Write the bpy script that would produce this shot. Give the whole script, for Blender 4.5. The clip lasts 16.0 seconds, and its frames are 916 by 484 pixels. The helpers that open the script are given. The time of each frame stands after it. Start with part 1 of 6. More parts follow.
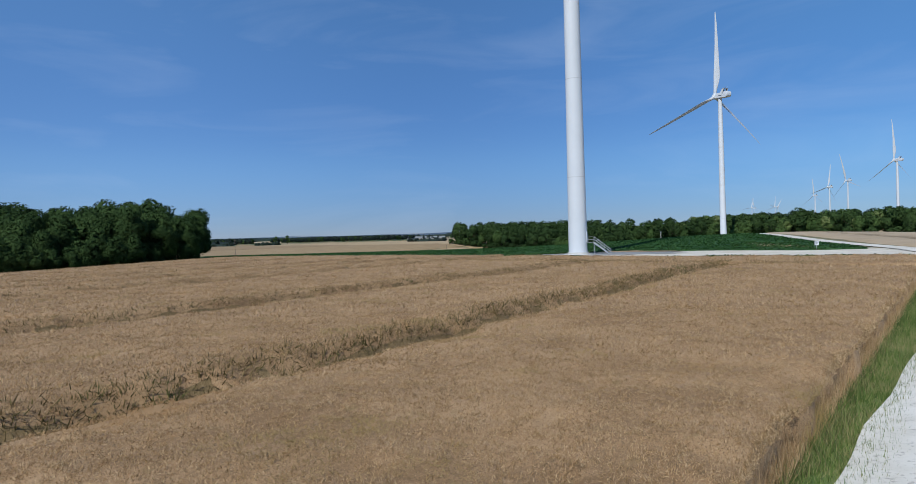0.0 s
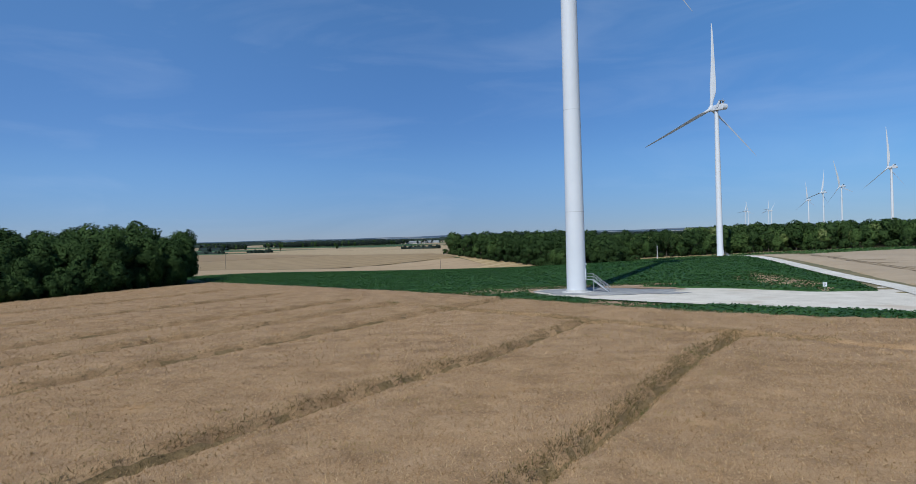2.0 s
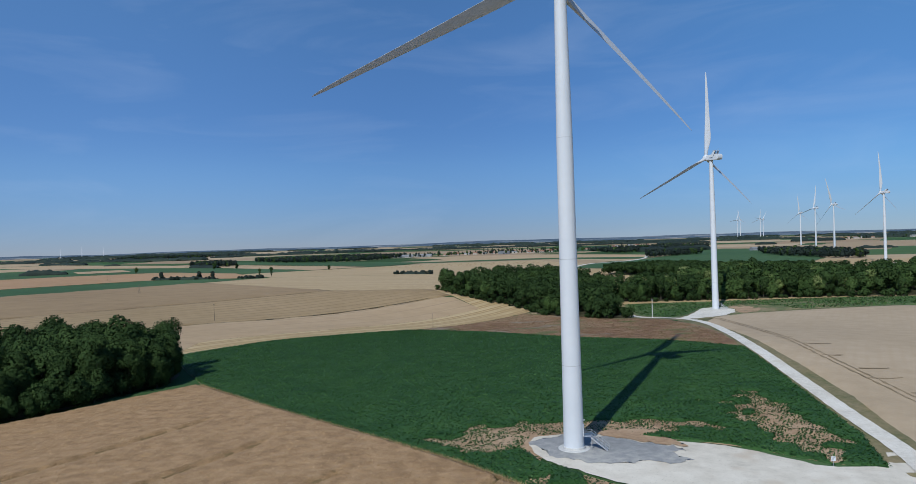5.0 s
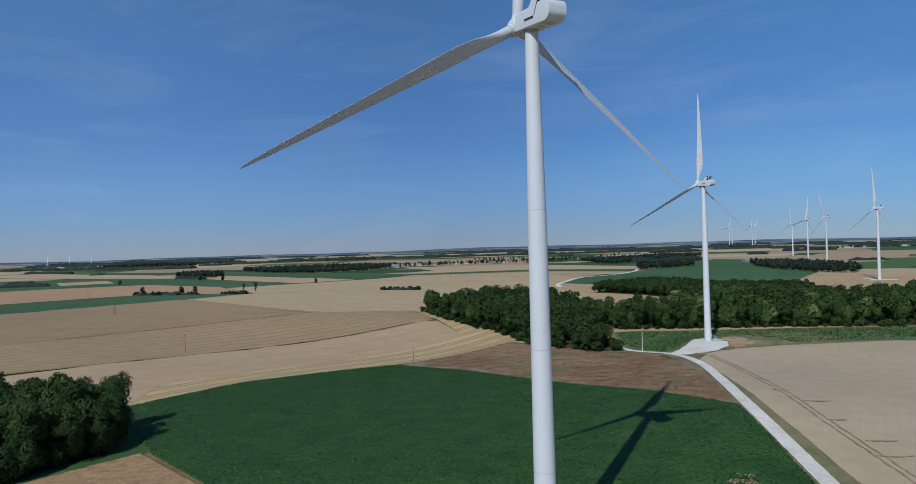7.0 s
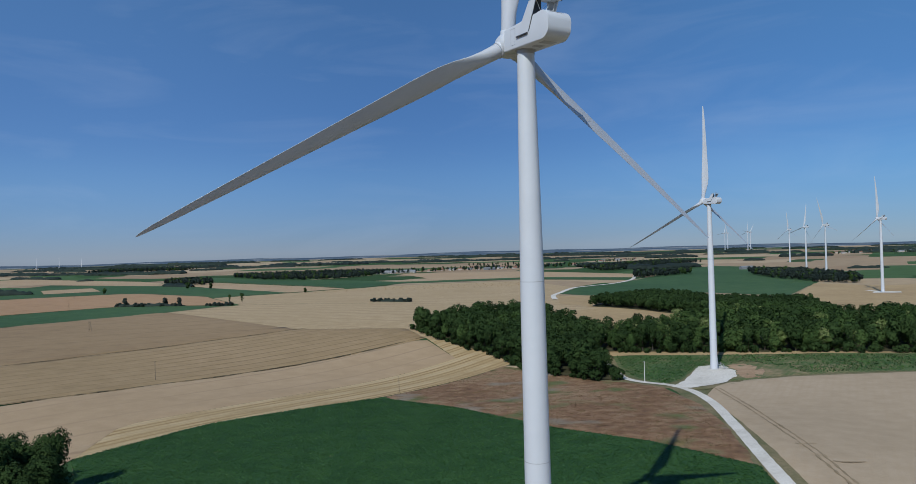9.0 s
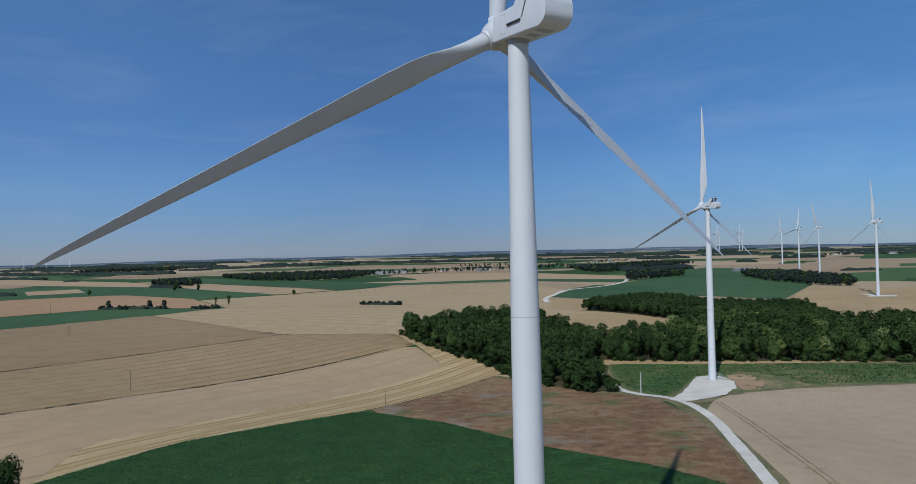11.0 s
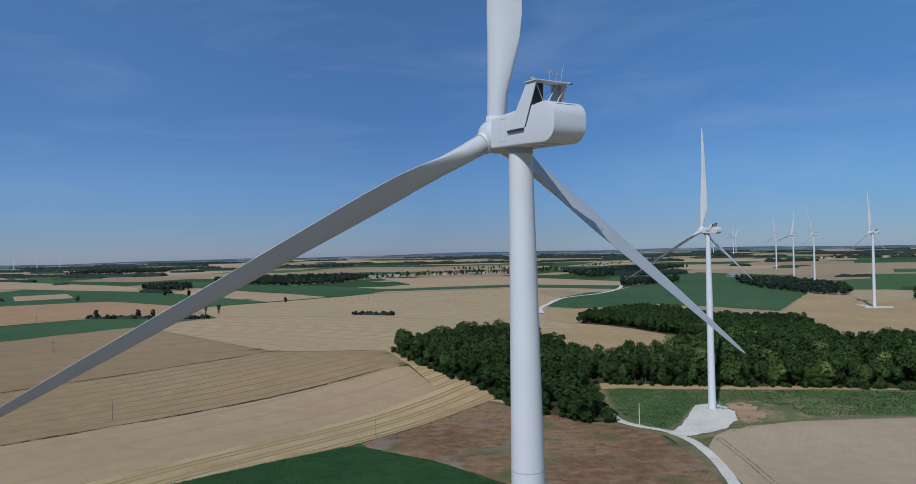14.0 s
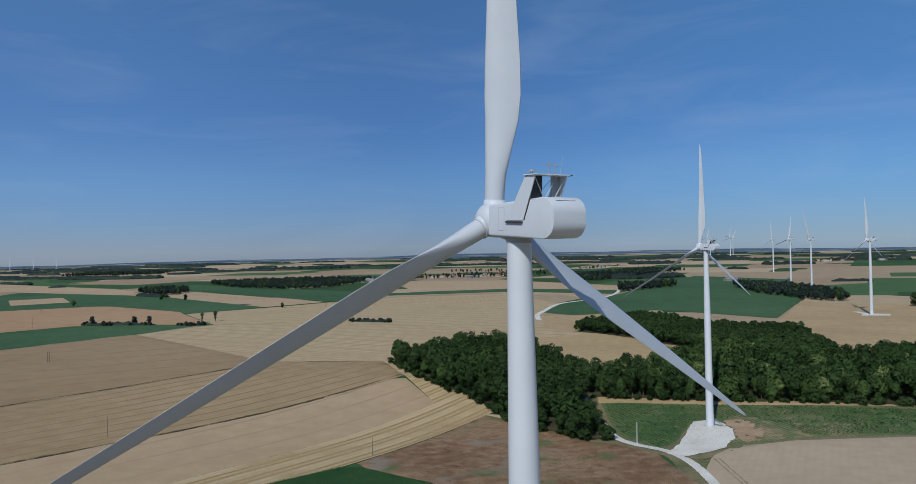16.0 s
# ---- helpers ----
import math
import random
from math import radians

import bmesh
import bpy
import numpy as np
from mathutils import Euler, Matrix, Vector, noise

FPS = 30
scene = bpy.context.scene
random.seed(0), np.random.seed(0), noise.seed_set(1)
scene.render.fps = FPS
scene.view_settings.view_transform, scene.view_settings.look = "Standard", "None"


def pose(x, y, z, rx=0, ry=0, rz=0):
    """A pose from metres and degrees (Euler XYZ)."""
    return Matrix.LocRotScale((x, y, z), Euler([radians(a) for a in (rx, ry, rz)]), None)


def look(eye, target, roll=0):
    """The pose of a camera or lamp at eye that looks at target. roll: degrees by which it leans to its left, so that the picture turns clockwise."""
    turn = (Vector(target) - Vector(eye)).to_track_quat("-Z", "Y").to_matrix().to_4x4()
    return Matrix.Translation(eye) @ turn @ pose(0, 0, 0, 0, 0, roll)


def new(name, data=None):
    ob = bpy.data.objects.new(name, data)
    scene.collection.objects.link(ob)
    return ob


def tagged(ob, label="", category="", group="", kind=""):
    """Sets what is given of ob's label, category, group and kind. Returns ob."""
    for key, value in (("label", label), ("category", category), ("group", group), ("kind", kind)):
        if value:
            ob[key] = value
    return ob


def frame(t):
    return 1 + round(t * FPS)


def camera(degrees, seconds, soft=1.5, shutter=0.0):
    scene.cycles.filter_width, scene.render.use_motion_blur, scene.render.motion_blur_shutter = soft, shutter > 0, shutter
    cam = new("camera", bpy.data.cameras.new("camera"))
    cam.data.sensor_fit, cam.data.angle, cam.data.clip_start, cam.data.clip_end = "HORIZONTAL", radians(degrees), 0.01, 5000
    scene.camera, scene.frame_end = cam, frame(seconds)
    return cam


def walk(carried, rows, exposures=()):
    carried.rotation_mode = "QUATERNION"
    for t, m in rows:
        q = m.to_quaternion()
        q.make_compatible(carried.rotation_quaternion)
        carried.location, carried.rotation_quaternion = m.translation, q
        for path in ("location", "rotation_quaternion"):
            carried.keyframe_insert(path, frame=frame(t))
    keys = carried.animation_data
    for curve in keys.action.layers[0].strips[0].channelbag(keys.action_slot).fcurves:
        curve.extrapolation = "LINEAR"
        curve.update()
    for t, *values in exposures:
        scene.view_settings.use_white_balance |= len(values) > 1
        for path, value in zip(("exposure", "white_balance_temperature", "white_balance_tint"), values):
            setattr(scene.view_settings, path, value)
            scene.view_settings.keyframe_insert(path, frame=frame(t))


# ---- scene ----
cam = camera(67.0, 16.0, soft=0.8)
PATH = [
    (0, (-15.45, -150.11, 4.96), (-22.34, -50.36, 4.16), -1.64),
    (0.5, (-15.90, -148.98, 5.55), (-22.44, -49.21, 4.76), -1.59),
    (1, (-15.72, -147.72, 7.31), (-22.17, -47.93, 6.62), -1.58),
    (1.5, (-15.83, -146.22, 9.59), (-22.01, -46.42, 8.98), -1.61),
    (2, (-15.59, -144.37, 12.10), (-21.62, -44.55, 11.60), -1.65),
    (2.5, (-16.27, -142.87, 15.61), (-22.27, -43.05, 15.03), -1.62),
    (3, (-16.38, -141.76, 20.65), (-22.23, -41.93, 20.27), -1.62),
    (3.5, (-16.16, -141.36, 25.66), (-21.97, -41.53, 25.58), -1.56),
    (4, (-16.32, -141.57, 31.17), (-21.82, -41.72, 31.09), -1.61),
    (6.5, (-10.43, -125.28, 53.75), (-14.67, -25.38, 54.16), -1.75),
    (7, (-9.11, -120.17, 56.01), (-13.02, -20.25, 56.65), -1.67),
    (7.5, (-7.57, -114.28, 58.67), (-11.41, -14.36, 59.40), -1.72),
    (8, (-6.57, -107.54, 61.65), (-10.26, -7.61, 62.48), -1.67),
    (8.5, (-6.48, -100.50, 64.35), (-9.92, -0.56, 65.26), -1.60),
    (9, (-6.90, -93.47, 66.57), (-10.05, 6.47, 67.54), -1.59),
    (11.5, (-5.64, -75.49, 71.39), (-7.47, 24.49, 72.26), -1.42),
    (12, (-5.87, -72.35, 74.00), (-7.57, 27.63, 74.81), -1.39),
    (12.5, (-5.75, -70.13, 76.54), (-7.36, 29.85, 77.35), -1.34),
    (13, (-5.72, -68.97, 79.00), (-7.12, 31.02, 79.77), -1.37),
    (13.5, (-5.49, -68.15, 81.42), (-6.78, 31.84, 82.22), -1.35),
    (14, (-5.53, -67.41, 83.60), (-6.66, 32.58, 84.32), -1.29),
    (14.5, (-5.49, -66.62, 85.91), (-6.51, 33.38, 86.64), -1.25),
    (15, (-5.48, -66.83, 88.62), (-6.35, 33.16, 89.36), -1.22),
    (15.5, (-5.42, -66.81, 90.98), (-6.21, 33.18, 91.70), -1.20),
    (16, (-5.33, -66.06, 92.20), (-6.08, 33.93, 92.93), -1.23),
]
walk(cam, [(t, look(eye, target, roll)) for t, eye, target, roll in PATH], [(0, -0.12, 5450, 8), (4, -0.15, 5450, 8), (8, -0.38, 5450, 8), (16, -0.42, 5450, 8)])

# ---- light ----
SUN_ELEVATION = radians(41.8)
SUN_FROM = Vector((-0.386, -0.922, 0.0)).normalized()
world = bpy.data.worlds.new("sky")
world.use_nodes = True
scene.world = world
wn, wl = world.node_tree.nodes, world.node_tree.links
wn.clear()
w_out, w_bg = wn.new("ShaderNodeOutputWorld"), wn.new("ShaderNodeBackground")
sky = wn.new("ShaderNodeTexSky")
sky.sky_type, sky.sun_disc = "NISHITA", False
sky.sun_elevation = SUN_ELEVATION
sky.sun_rotation = math.atan2(SUN_FROM.x, SUN_FROM.y)
sky.altitude, sky.air_density, sky.dust_density, sky.ozone_density = 400, 1.0, 0.0, 3.0
w_bg.inputs["Strength"].default_value = 0.095
# thin cirrus veils over the clear sky
w_co = wn.new("ShaderNodeTexCoord")
w_map = wn.new("ShaderNodeMapping")
w_map.inputs["Scale"].default_value = (1.4, 2.0, 7.0)
w_map.inputs["Rotation"].default_value = (0.0, 0.12, 0.3)
w_noise = wn.new("ShaderNodeTexNoise")
w_noise.inputs["Scale"].default_value = 2.2
w_noise.inputs["Detail"].default_value = 7
w_noise.inputs["Roughness"].default_value = 0.55
w_noise.inputs["Distortion"].default_value = 0.6
w_ramp = wn.new("ShaderNodeMapRange")
w_ramp.inputs["From Min"].default_value, w_ramp.inputs["From Max"].default_value = 0.5, 0.85
w_ramp.inputs["To Min"].default_value, w_ramp.inputs["To Max"].default_value = 0.0, 0.15
w_mix = wn.new("ShaderNodeMix")
w_mix.data_type = "RGBA"
w_mix.inputs["B"].default_value = (7.5, 7.8, 8.4, 1)
wl.new(w_co.outputs["Generated"], w_map.inputs["Vector"])
wl.new(w_map.outputs["Vector"], w_noise.inputs["Vector"])
wl.new(w_noise.outputs["Fac"], w_ramp.inputs["Value"])
wl.new(w_ramp.outputs["Result"], w_mix.inputs["Factor"])
# elevation gradient multiplied into the sky colour: dusky blue low down
w_sep = wn.new("ShaderNodeSeparateXYZ")
w_low = wn.new("ShaderNodeValToRGB")
w_low.color_ramp.interpolation = "EASE"
w_low.color_ramp.elements[0].position, w_low.color_ramp.elements[0].color = 0.0, (0.405, 0.475, 0.76, 1)
w_low.color_ramp.elements[1].position, w_low.color_ramp.elements[1].color = 0.42, (0.86, 0.99, 1.12, 1)
w_low.color_ramp.elements.new(0.12).color = (0.53, 0.625, 0.85, 1)
w_mul = wn.new("ShaderNodeMix")
w_mul.data_type, w_mul.blend_type = "RGBA", "MULTIPLY"
w_mul.inputs["Factor"].default_value = 1.0
wl.new(w_co.outputs["Generated"], w_sep.inputs["Vector"])
wl.new(w_sep.outputs["Z"], w_low.inputs["Fac"])
wl.new(sky.outputs["Color"], w_mul.inputs["A"])
wl.new(w_low.outputs["Color"], w_mul.inputs["B"])
# sideways brightness gradient put into the sky colour: brightest west, deepest midway
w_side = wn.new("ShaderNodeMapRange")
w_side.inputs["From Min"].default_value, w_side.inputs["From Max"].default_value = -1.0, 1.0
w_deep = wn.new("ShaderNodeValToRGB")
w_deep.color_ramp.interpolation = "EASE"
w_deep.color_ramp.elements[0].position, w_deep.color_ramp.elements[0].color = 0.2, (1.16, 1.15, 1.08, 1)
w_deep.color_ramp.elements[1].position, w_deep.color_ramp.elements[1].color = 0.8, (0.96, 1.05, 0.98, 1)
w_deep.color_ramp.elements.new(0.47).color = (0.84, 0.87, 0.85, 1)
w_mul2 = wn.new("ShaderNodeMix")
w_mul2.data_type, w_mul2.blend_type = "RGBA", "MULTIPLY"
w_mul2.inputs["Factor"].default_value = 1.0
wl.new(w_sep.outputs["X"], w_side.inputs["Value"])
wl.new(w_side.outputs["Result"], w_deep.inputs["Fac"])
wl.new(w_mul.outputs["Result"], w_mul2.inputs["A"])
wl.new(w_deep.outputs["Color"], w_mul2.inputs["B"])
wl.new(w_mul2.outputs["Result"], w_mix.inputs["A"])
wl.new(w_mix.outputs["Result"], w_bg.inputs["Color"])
wl.new(w_bg.outputs["Background"], w_out.inputs["Surface"])

sun = new("sun", bpy.data.lights.new("sun", "SUN"))
sun.data.energy, sun.data.angle, sun.data.color = 4.4, radians(0.53), (1.0, 0.90, 0.73)
sun.matrix_world = look((SUN_FROM * 300 * math.cos(SUN_ELEVATION)) + Vector((0, 0, 300 * math.sin(SUN_ELEVATION))), (0, 0, 0))


# ---- materials ----
def rgba(c):
    return (*c, 1.0)


def material(name, colours, scale=1.0, detail=6, rough=0.85, metal=0.0, bump=0.3, bump_scale=None, island=0.0, specks=None,
             rows=None, spec=0.3, through_light=0.0, per_object=0.0):
    """Noise at two scales over two to four colours; rows = lines in it: (angle in degrees, spacing in m, strength, colour, thinness)."""
    m = bpy.data.materials.new(name)
    m.use_nodes = True
    n, l = m.node_tree.nodes, m.node_tree.links
    b = n["Principled BSDF"]
    b.inputs["Roughness"].default_value, b.inputs["Metallic"].default_value = rough, metal
    b.inputs["Specular IOR Level"].default_value = spec
    geo = n.new("ShaderNodeNewGeometry")
    fine = n.new("ShaderNodeTexNoise")
    fine.inputs["Scale"].default_value, fine.inputs["Detail"].default_value = scale, detail
    fine.inputs["Roughness"].default_value = 0.65
    broad = n.new("ShaderNodeTexNoise")
    broad.inputs["Scale"].default_value, broad.inputs["Detail"].default_value = scale * 0.07, 3
    l.new(geo.outputs["Position"], fine.inputs["Vector"])
    l.new(geo.outputs["Position"], broad.inputs["Vector"])
    add = n.new("ShaderNodeMath")
    add.operation = "MULTIPLY_ADD"
    add.inputs[1].default_value = 0.5
    half = n.new("ShaderNodeMath")
    half.operation = "MULTIPLY"
    half.inputs[1].default_value = 0.5
    l.new(broad.outputs["Fac"], half.inputs[0])
    l.new(fine.outputs["Fac"], add.inputs[0])
    l.new(half.outputs[0], add.inputs[2])
    fac = add.outputs[0]
    if island or per_object:
        rnd = n.new("ShaderNodeMath")
        rnd.operation = "MULTIPLY_ADD"
        rnd.inputs[1].default_value = island or per_object
        off = n.new("ShaderNodeMath")
        off.operation = "SUBTRACT"
        off.inputs[1].default_value = (island or per_object) / 2
        l.new(fac, off.inputs[0])
        if island:
            l.new(geo.outputs["Random Per Island"], rnd.inputs[0])
        else:
            info = n.new("ShaderNodeObjectInfo")
            l.new(info.outputs["Random"], rnd.inputs[0])
        l.new(off.outputs[0], rnd.inputs[2])
        fac = rnd.outputs[0]
    ramp = n.new("ShaderNodeValToRGB")
    e = ramp.color_ramp.elements
    spots = [0.36 + 0.28 * k / (len(colours) - 1) for k in range(len(colours))]
    e[0].position, e[0].color = spots[0], rgba(colours[0])
    e[1].position, e[1].color = spots[-1], rgba(colours[-1])
    for p, c in zip(spots[1:-1], colours[1:-1]):
        e.new(p).color = rgba(c)
    l.new(fac, ramp.inputs["Fac"])
    colour = ramp.outputs["Color"]
    for angle, spacing, strength, dark, thin in rows or ():
        mp = n.new("ShaderNodeMapping")
        mp.inputs["Rotation"].default_value = (0, 0, radians(-angle))
        wave = n.new("ShaderNodeTexWave")
        wave.bands_direction = "Y"
        wave.inputs["Scale"].default_value = 0.3142 / spacing
        wave.inputs["Distortion"].default_value = 0.9
        wave.inputs["Detail"].default_value = 2
        wave.inputs["Detail Scale"].default_value = 0.35
        l.new(geo.outputs["Position"], mp.inputs["Vector"])
        l.new(mp.outputs["Vector"], wave.inputs["Vector"])
        mr = n.new("ShaderNodeMapRange")
        mr.inputs["From Min"].default_value, mr.inputs["From Max"].default_value = thin, 1.0
        mr.inputs["To Max"].default_value = strength
        l.new(wave.outputs["Fac"], mr.inputs["Value"])
        worn = n.new("ShaderNodeMath")
        worn.operation = "MULTIPLY"
        l.new(mr.outputs["Result"], worn.inputs[0])
        gaps = n.new("ShaderNodeMapRange")
        gaps.inputs["From Min"].default_value, gaps.inputs["From Max"].default_value = 0.35, 0.6
        gaps.inputs["To Min"].default_value = 0.25
        l.new(broad.outputs["Fac"], gaps.inputs["Value"])
        l.new(gaps.outputs["Result"], worn.inputs[1])
        mx = n.new("ShaderNodeMix")
        mx.data_type = "RGBA"
        mx.inputs["B"].default_value = rgba(dark)
        l.new(worn.outputs[0], mx.inputs["Factor"])
        l.new(colour, mx.inputs["A"])
        colour = mx.outputs["Result"]
    for size, share, tint in specks or ():
        vor = n.new("ShaderNodeTexNoise")
        vor.inputs["Scale"].default_value, vor.inputs["Detail"].default_value = size, 2
        l.new(geo.outputs["Position"], vor.inputs["Vector"])
        mr = n.new("ShaderNodeMapRange")
        mr.inputs["From Min"].default_value, mr.inputs["From Max"].default_value = 1 - share, 1 - share + 0.12
        l.new(vor.outputs["Fac"], mr.inputs["Value"])
        mx = n.new("ShaderNodeMix")
        mx.data_type = "RGBA"
        mx.inputs["B"].default_value = rgba(tint)
        l.new(mr.outputs["Result"], mx.inputs["Factor"])
        l.new(colour, mx.inputs["A"])
        colour = mx.outputs["Result"]
    l.new(colour, b.inputs["Base Color"])
    if bump:
        tex = n.new("ShaderNodeTexNoise")
        tex.inputs["Scale"].default_value, tex.inputs["Detail"].default_value = bump_scale or scale * 1.7, 5
        l.new(geo.outputs["Position"], tex.inputs["Vector"])
        bp = n.new("ShaderNodeBump")
        bp.inputs["Strength"].default_value, bp.inputs["Distance"].default_value = bump, 0.3 / (bump_scale or scale * 1.7)
        l.new(tex.outputs["Fac"], bp.inputs["Height"])
        l.new(bp.outputs["Normal"], b.inputs["Normal"])
    if through_light:
        tr = n.new("ShaderNodeBsdfTranslucent")
        ms = n.new("ShaderNodeMixShader")
        ms.inputs["Fac"].default_value = through_light
        l.new(colour, tr.inputs["Color"])
        l.new(b.outputs["BSDF"], ms.inputs[1])
        l.new(tr.outputs["BSDF"], ms.inputs[2])
        l.new(ms.outputs["Shader"], n["Material Output"].inputs["Surface"])
    return m


def ground_patchwork():
    """Far country: fields of many colours, each a cell of its own, with hedged joints."""
    m = bpy.data.materials.new("far_fields")
    m.use_nodes = True
    n, l = m.node_tree.nodes, m.node_tree.links
    b = n["Principled BSDF"]
    b.inputs["Roughness"].default_value = 0.95
    b.inputs["Specular IOR Level"].default_value = 0.1
    geo = n.new("ShaderNodeNewGeometry")
    mp = n.new("ShaderNodeMapping")
    mp.inputs["Rotation"].default_value = (0, 0, radians(24))
    mp.inputs["Scale"].default_value = (1 / 330, 1 / 250, 0)
    vor = n.new("ShaderNodeTexVoronoi")
    vor.distance = "CHEBYCHEV"
    vor.inputs["Scale"].default_value = 1
    vor.inputs["Randomness"].default_value = 0.85
    l.new(geo.outputs["Position"], mp.inputs["Vector"])
    l.new(mp.outputs["Vector"], vor.inputs["Vector"])
    sep = n.new("ShaderNodeSeparateColor")
    l.new(vor.outputs["Color"], sep.inputs["Color"])
    ramp = n.new("ShaderNodeValToRGB")
    ramp.color_ramp.interpolation = "CONSTANT"
    e = ramp.color_ramp.elements
    e[0].position, e[0].color = 0.0, (0.36, 0.27, 0.17, 1)
    e[1].position, e[1].color = 0.84, (0.045, 0.085, 0.03, 1)
    for p, c in ((0.22, (0.05, 0.10, 0.035)), (0.4, (0.42, 0.32, 0.2)), (0.55, (0.33, 0.24, 0.15)), (0.68, (0.075, 0.13, 0.05)), (0.76, (0.44, 0.34, 0.22))):
        e.new(p).color = rgba(c)
    l.new(sep.outputs["Red"], ramp.inputs["Fac"])
    noise_tex = n.new("ShaderNodeTexNoise")
    noise_tex.inputs["Scale"].default_value, noise_tex.inputs["Detail"].default_value = 0.03, 6
    l.new(geo.outputs["Position"], noise_tex.inputs["Vector"])
    mr = n.new("ShaderNodeMapRange")
    mr.inputs["To Min"].default_value, mr.inputs["To Max"].default_value = 0.75, 1.25
    l.new(noise_tex.outputs["Fac"], mr.inputs["Value"])
    mul = n.new("ShaderNodeMix")
    mul.data_type, mul.blend_type = "RGBA", "MULTIPLY"
    mul.inputs["Factor"].default_value = 1
    l.new(ramp.outputs["Color"], mul.inputs["A"])
    l.new(mr.outputs["Result"], mul.inputs["B"])
    l.new(mul.outputs["Result"], b.inputs["Base Color"])
    return m


def far_hills():
    """Long thin belts of wood and pale fields, distance haze painted in as blue."""
    m = bpy.data.materials.new("haze_tinted_wooded_hills")
    m.use_nodes = True
    n, l = m.node_tree.nodes, m.node_tree.links
    b = n["Principled BSDF"]
    b.inputs["Roughness"].default_value, b.inputs["Specular IOR Level"].default_value = 1.0, 0.0
    geo, mp, tex, ramp = n.new("ShaderNodeNewGeometry"), n.new("ShaderNodeMapping"), n.new("ShaderNodeTexNoise"), n.new("ShaderNodeValToRGB")
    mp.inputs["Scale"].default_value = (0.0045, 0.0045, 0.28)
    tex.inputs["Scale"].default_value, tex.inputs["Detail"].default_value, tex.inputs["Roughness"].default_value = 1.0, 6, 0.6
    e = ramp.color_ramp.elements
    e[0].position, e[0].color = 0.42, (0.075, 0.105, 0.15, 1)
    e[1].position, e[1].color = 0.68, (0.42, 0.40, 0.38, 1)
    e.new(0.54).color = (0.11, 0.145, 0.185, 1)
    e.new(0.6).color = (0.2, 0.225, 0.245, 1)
    l.new(geo.outputs["Position"], mp.inputs["Vector"])
    l.new(mp.outputs["Vector"], tex.inputs["Vector"])
    l.new(tex.outputs["Fac"], ramp.inputs["Fac"])
    l.new(ramp.outputs["Color"], b.inputs["Base Color"])
    return m


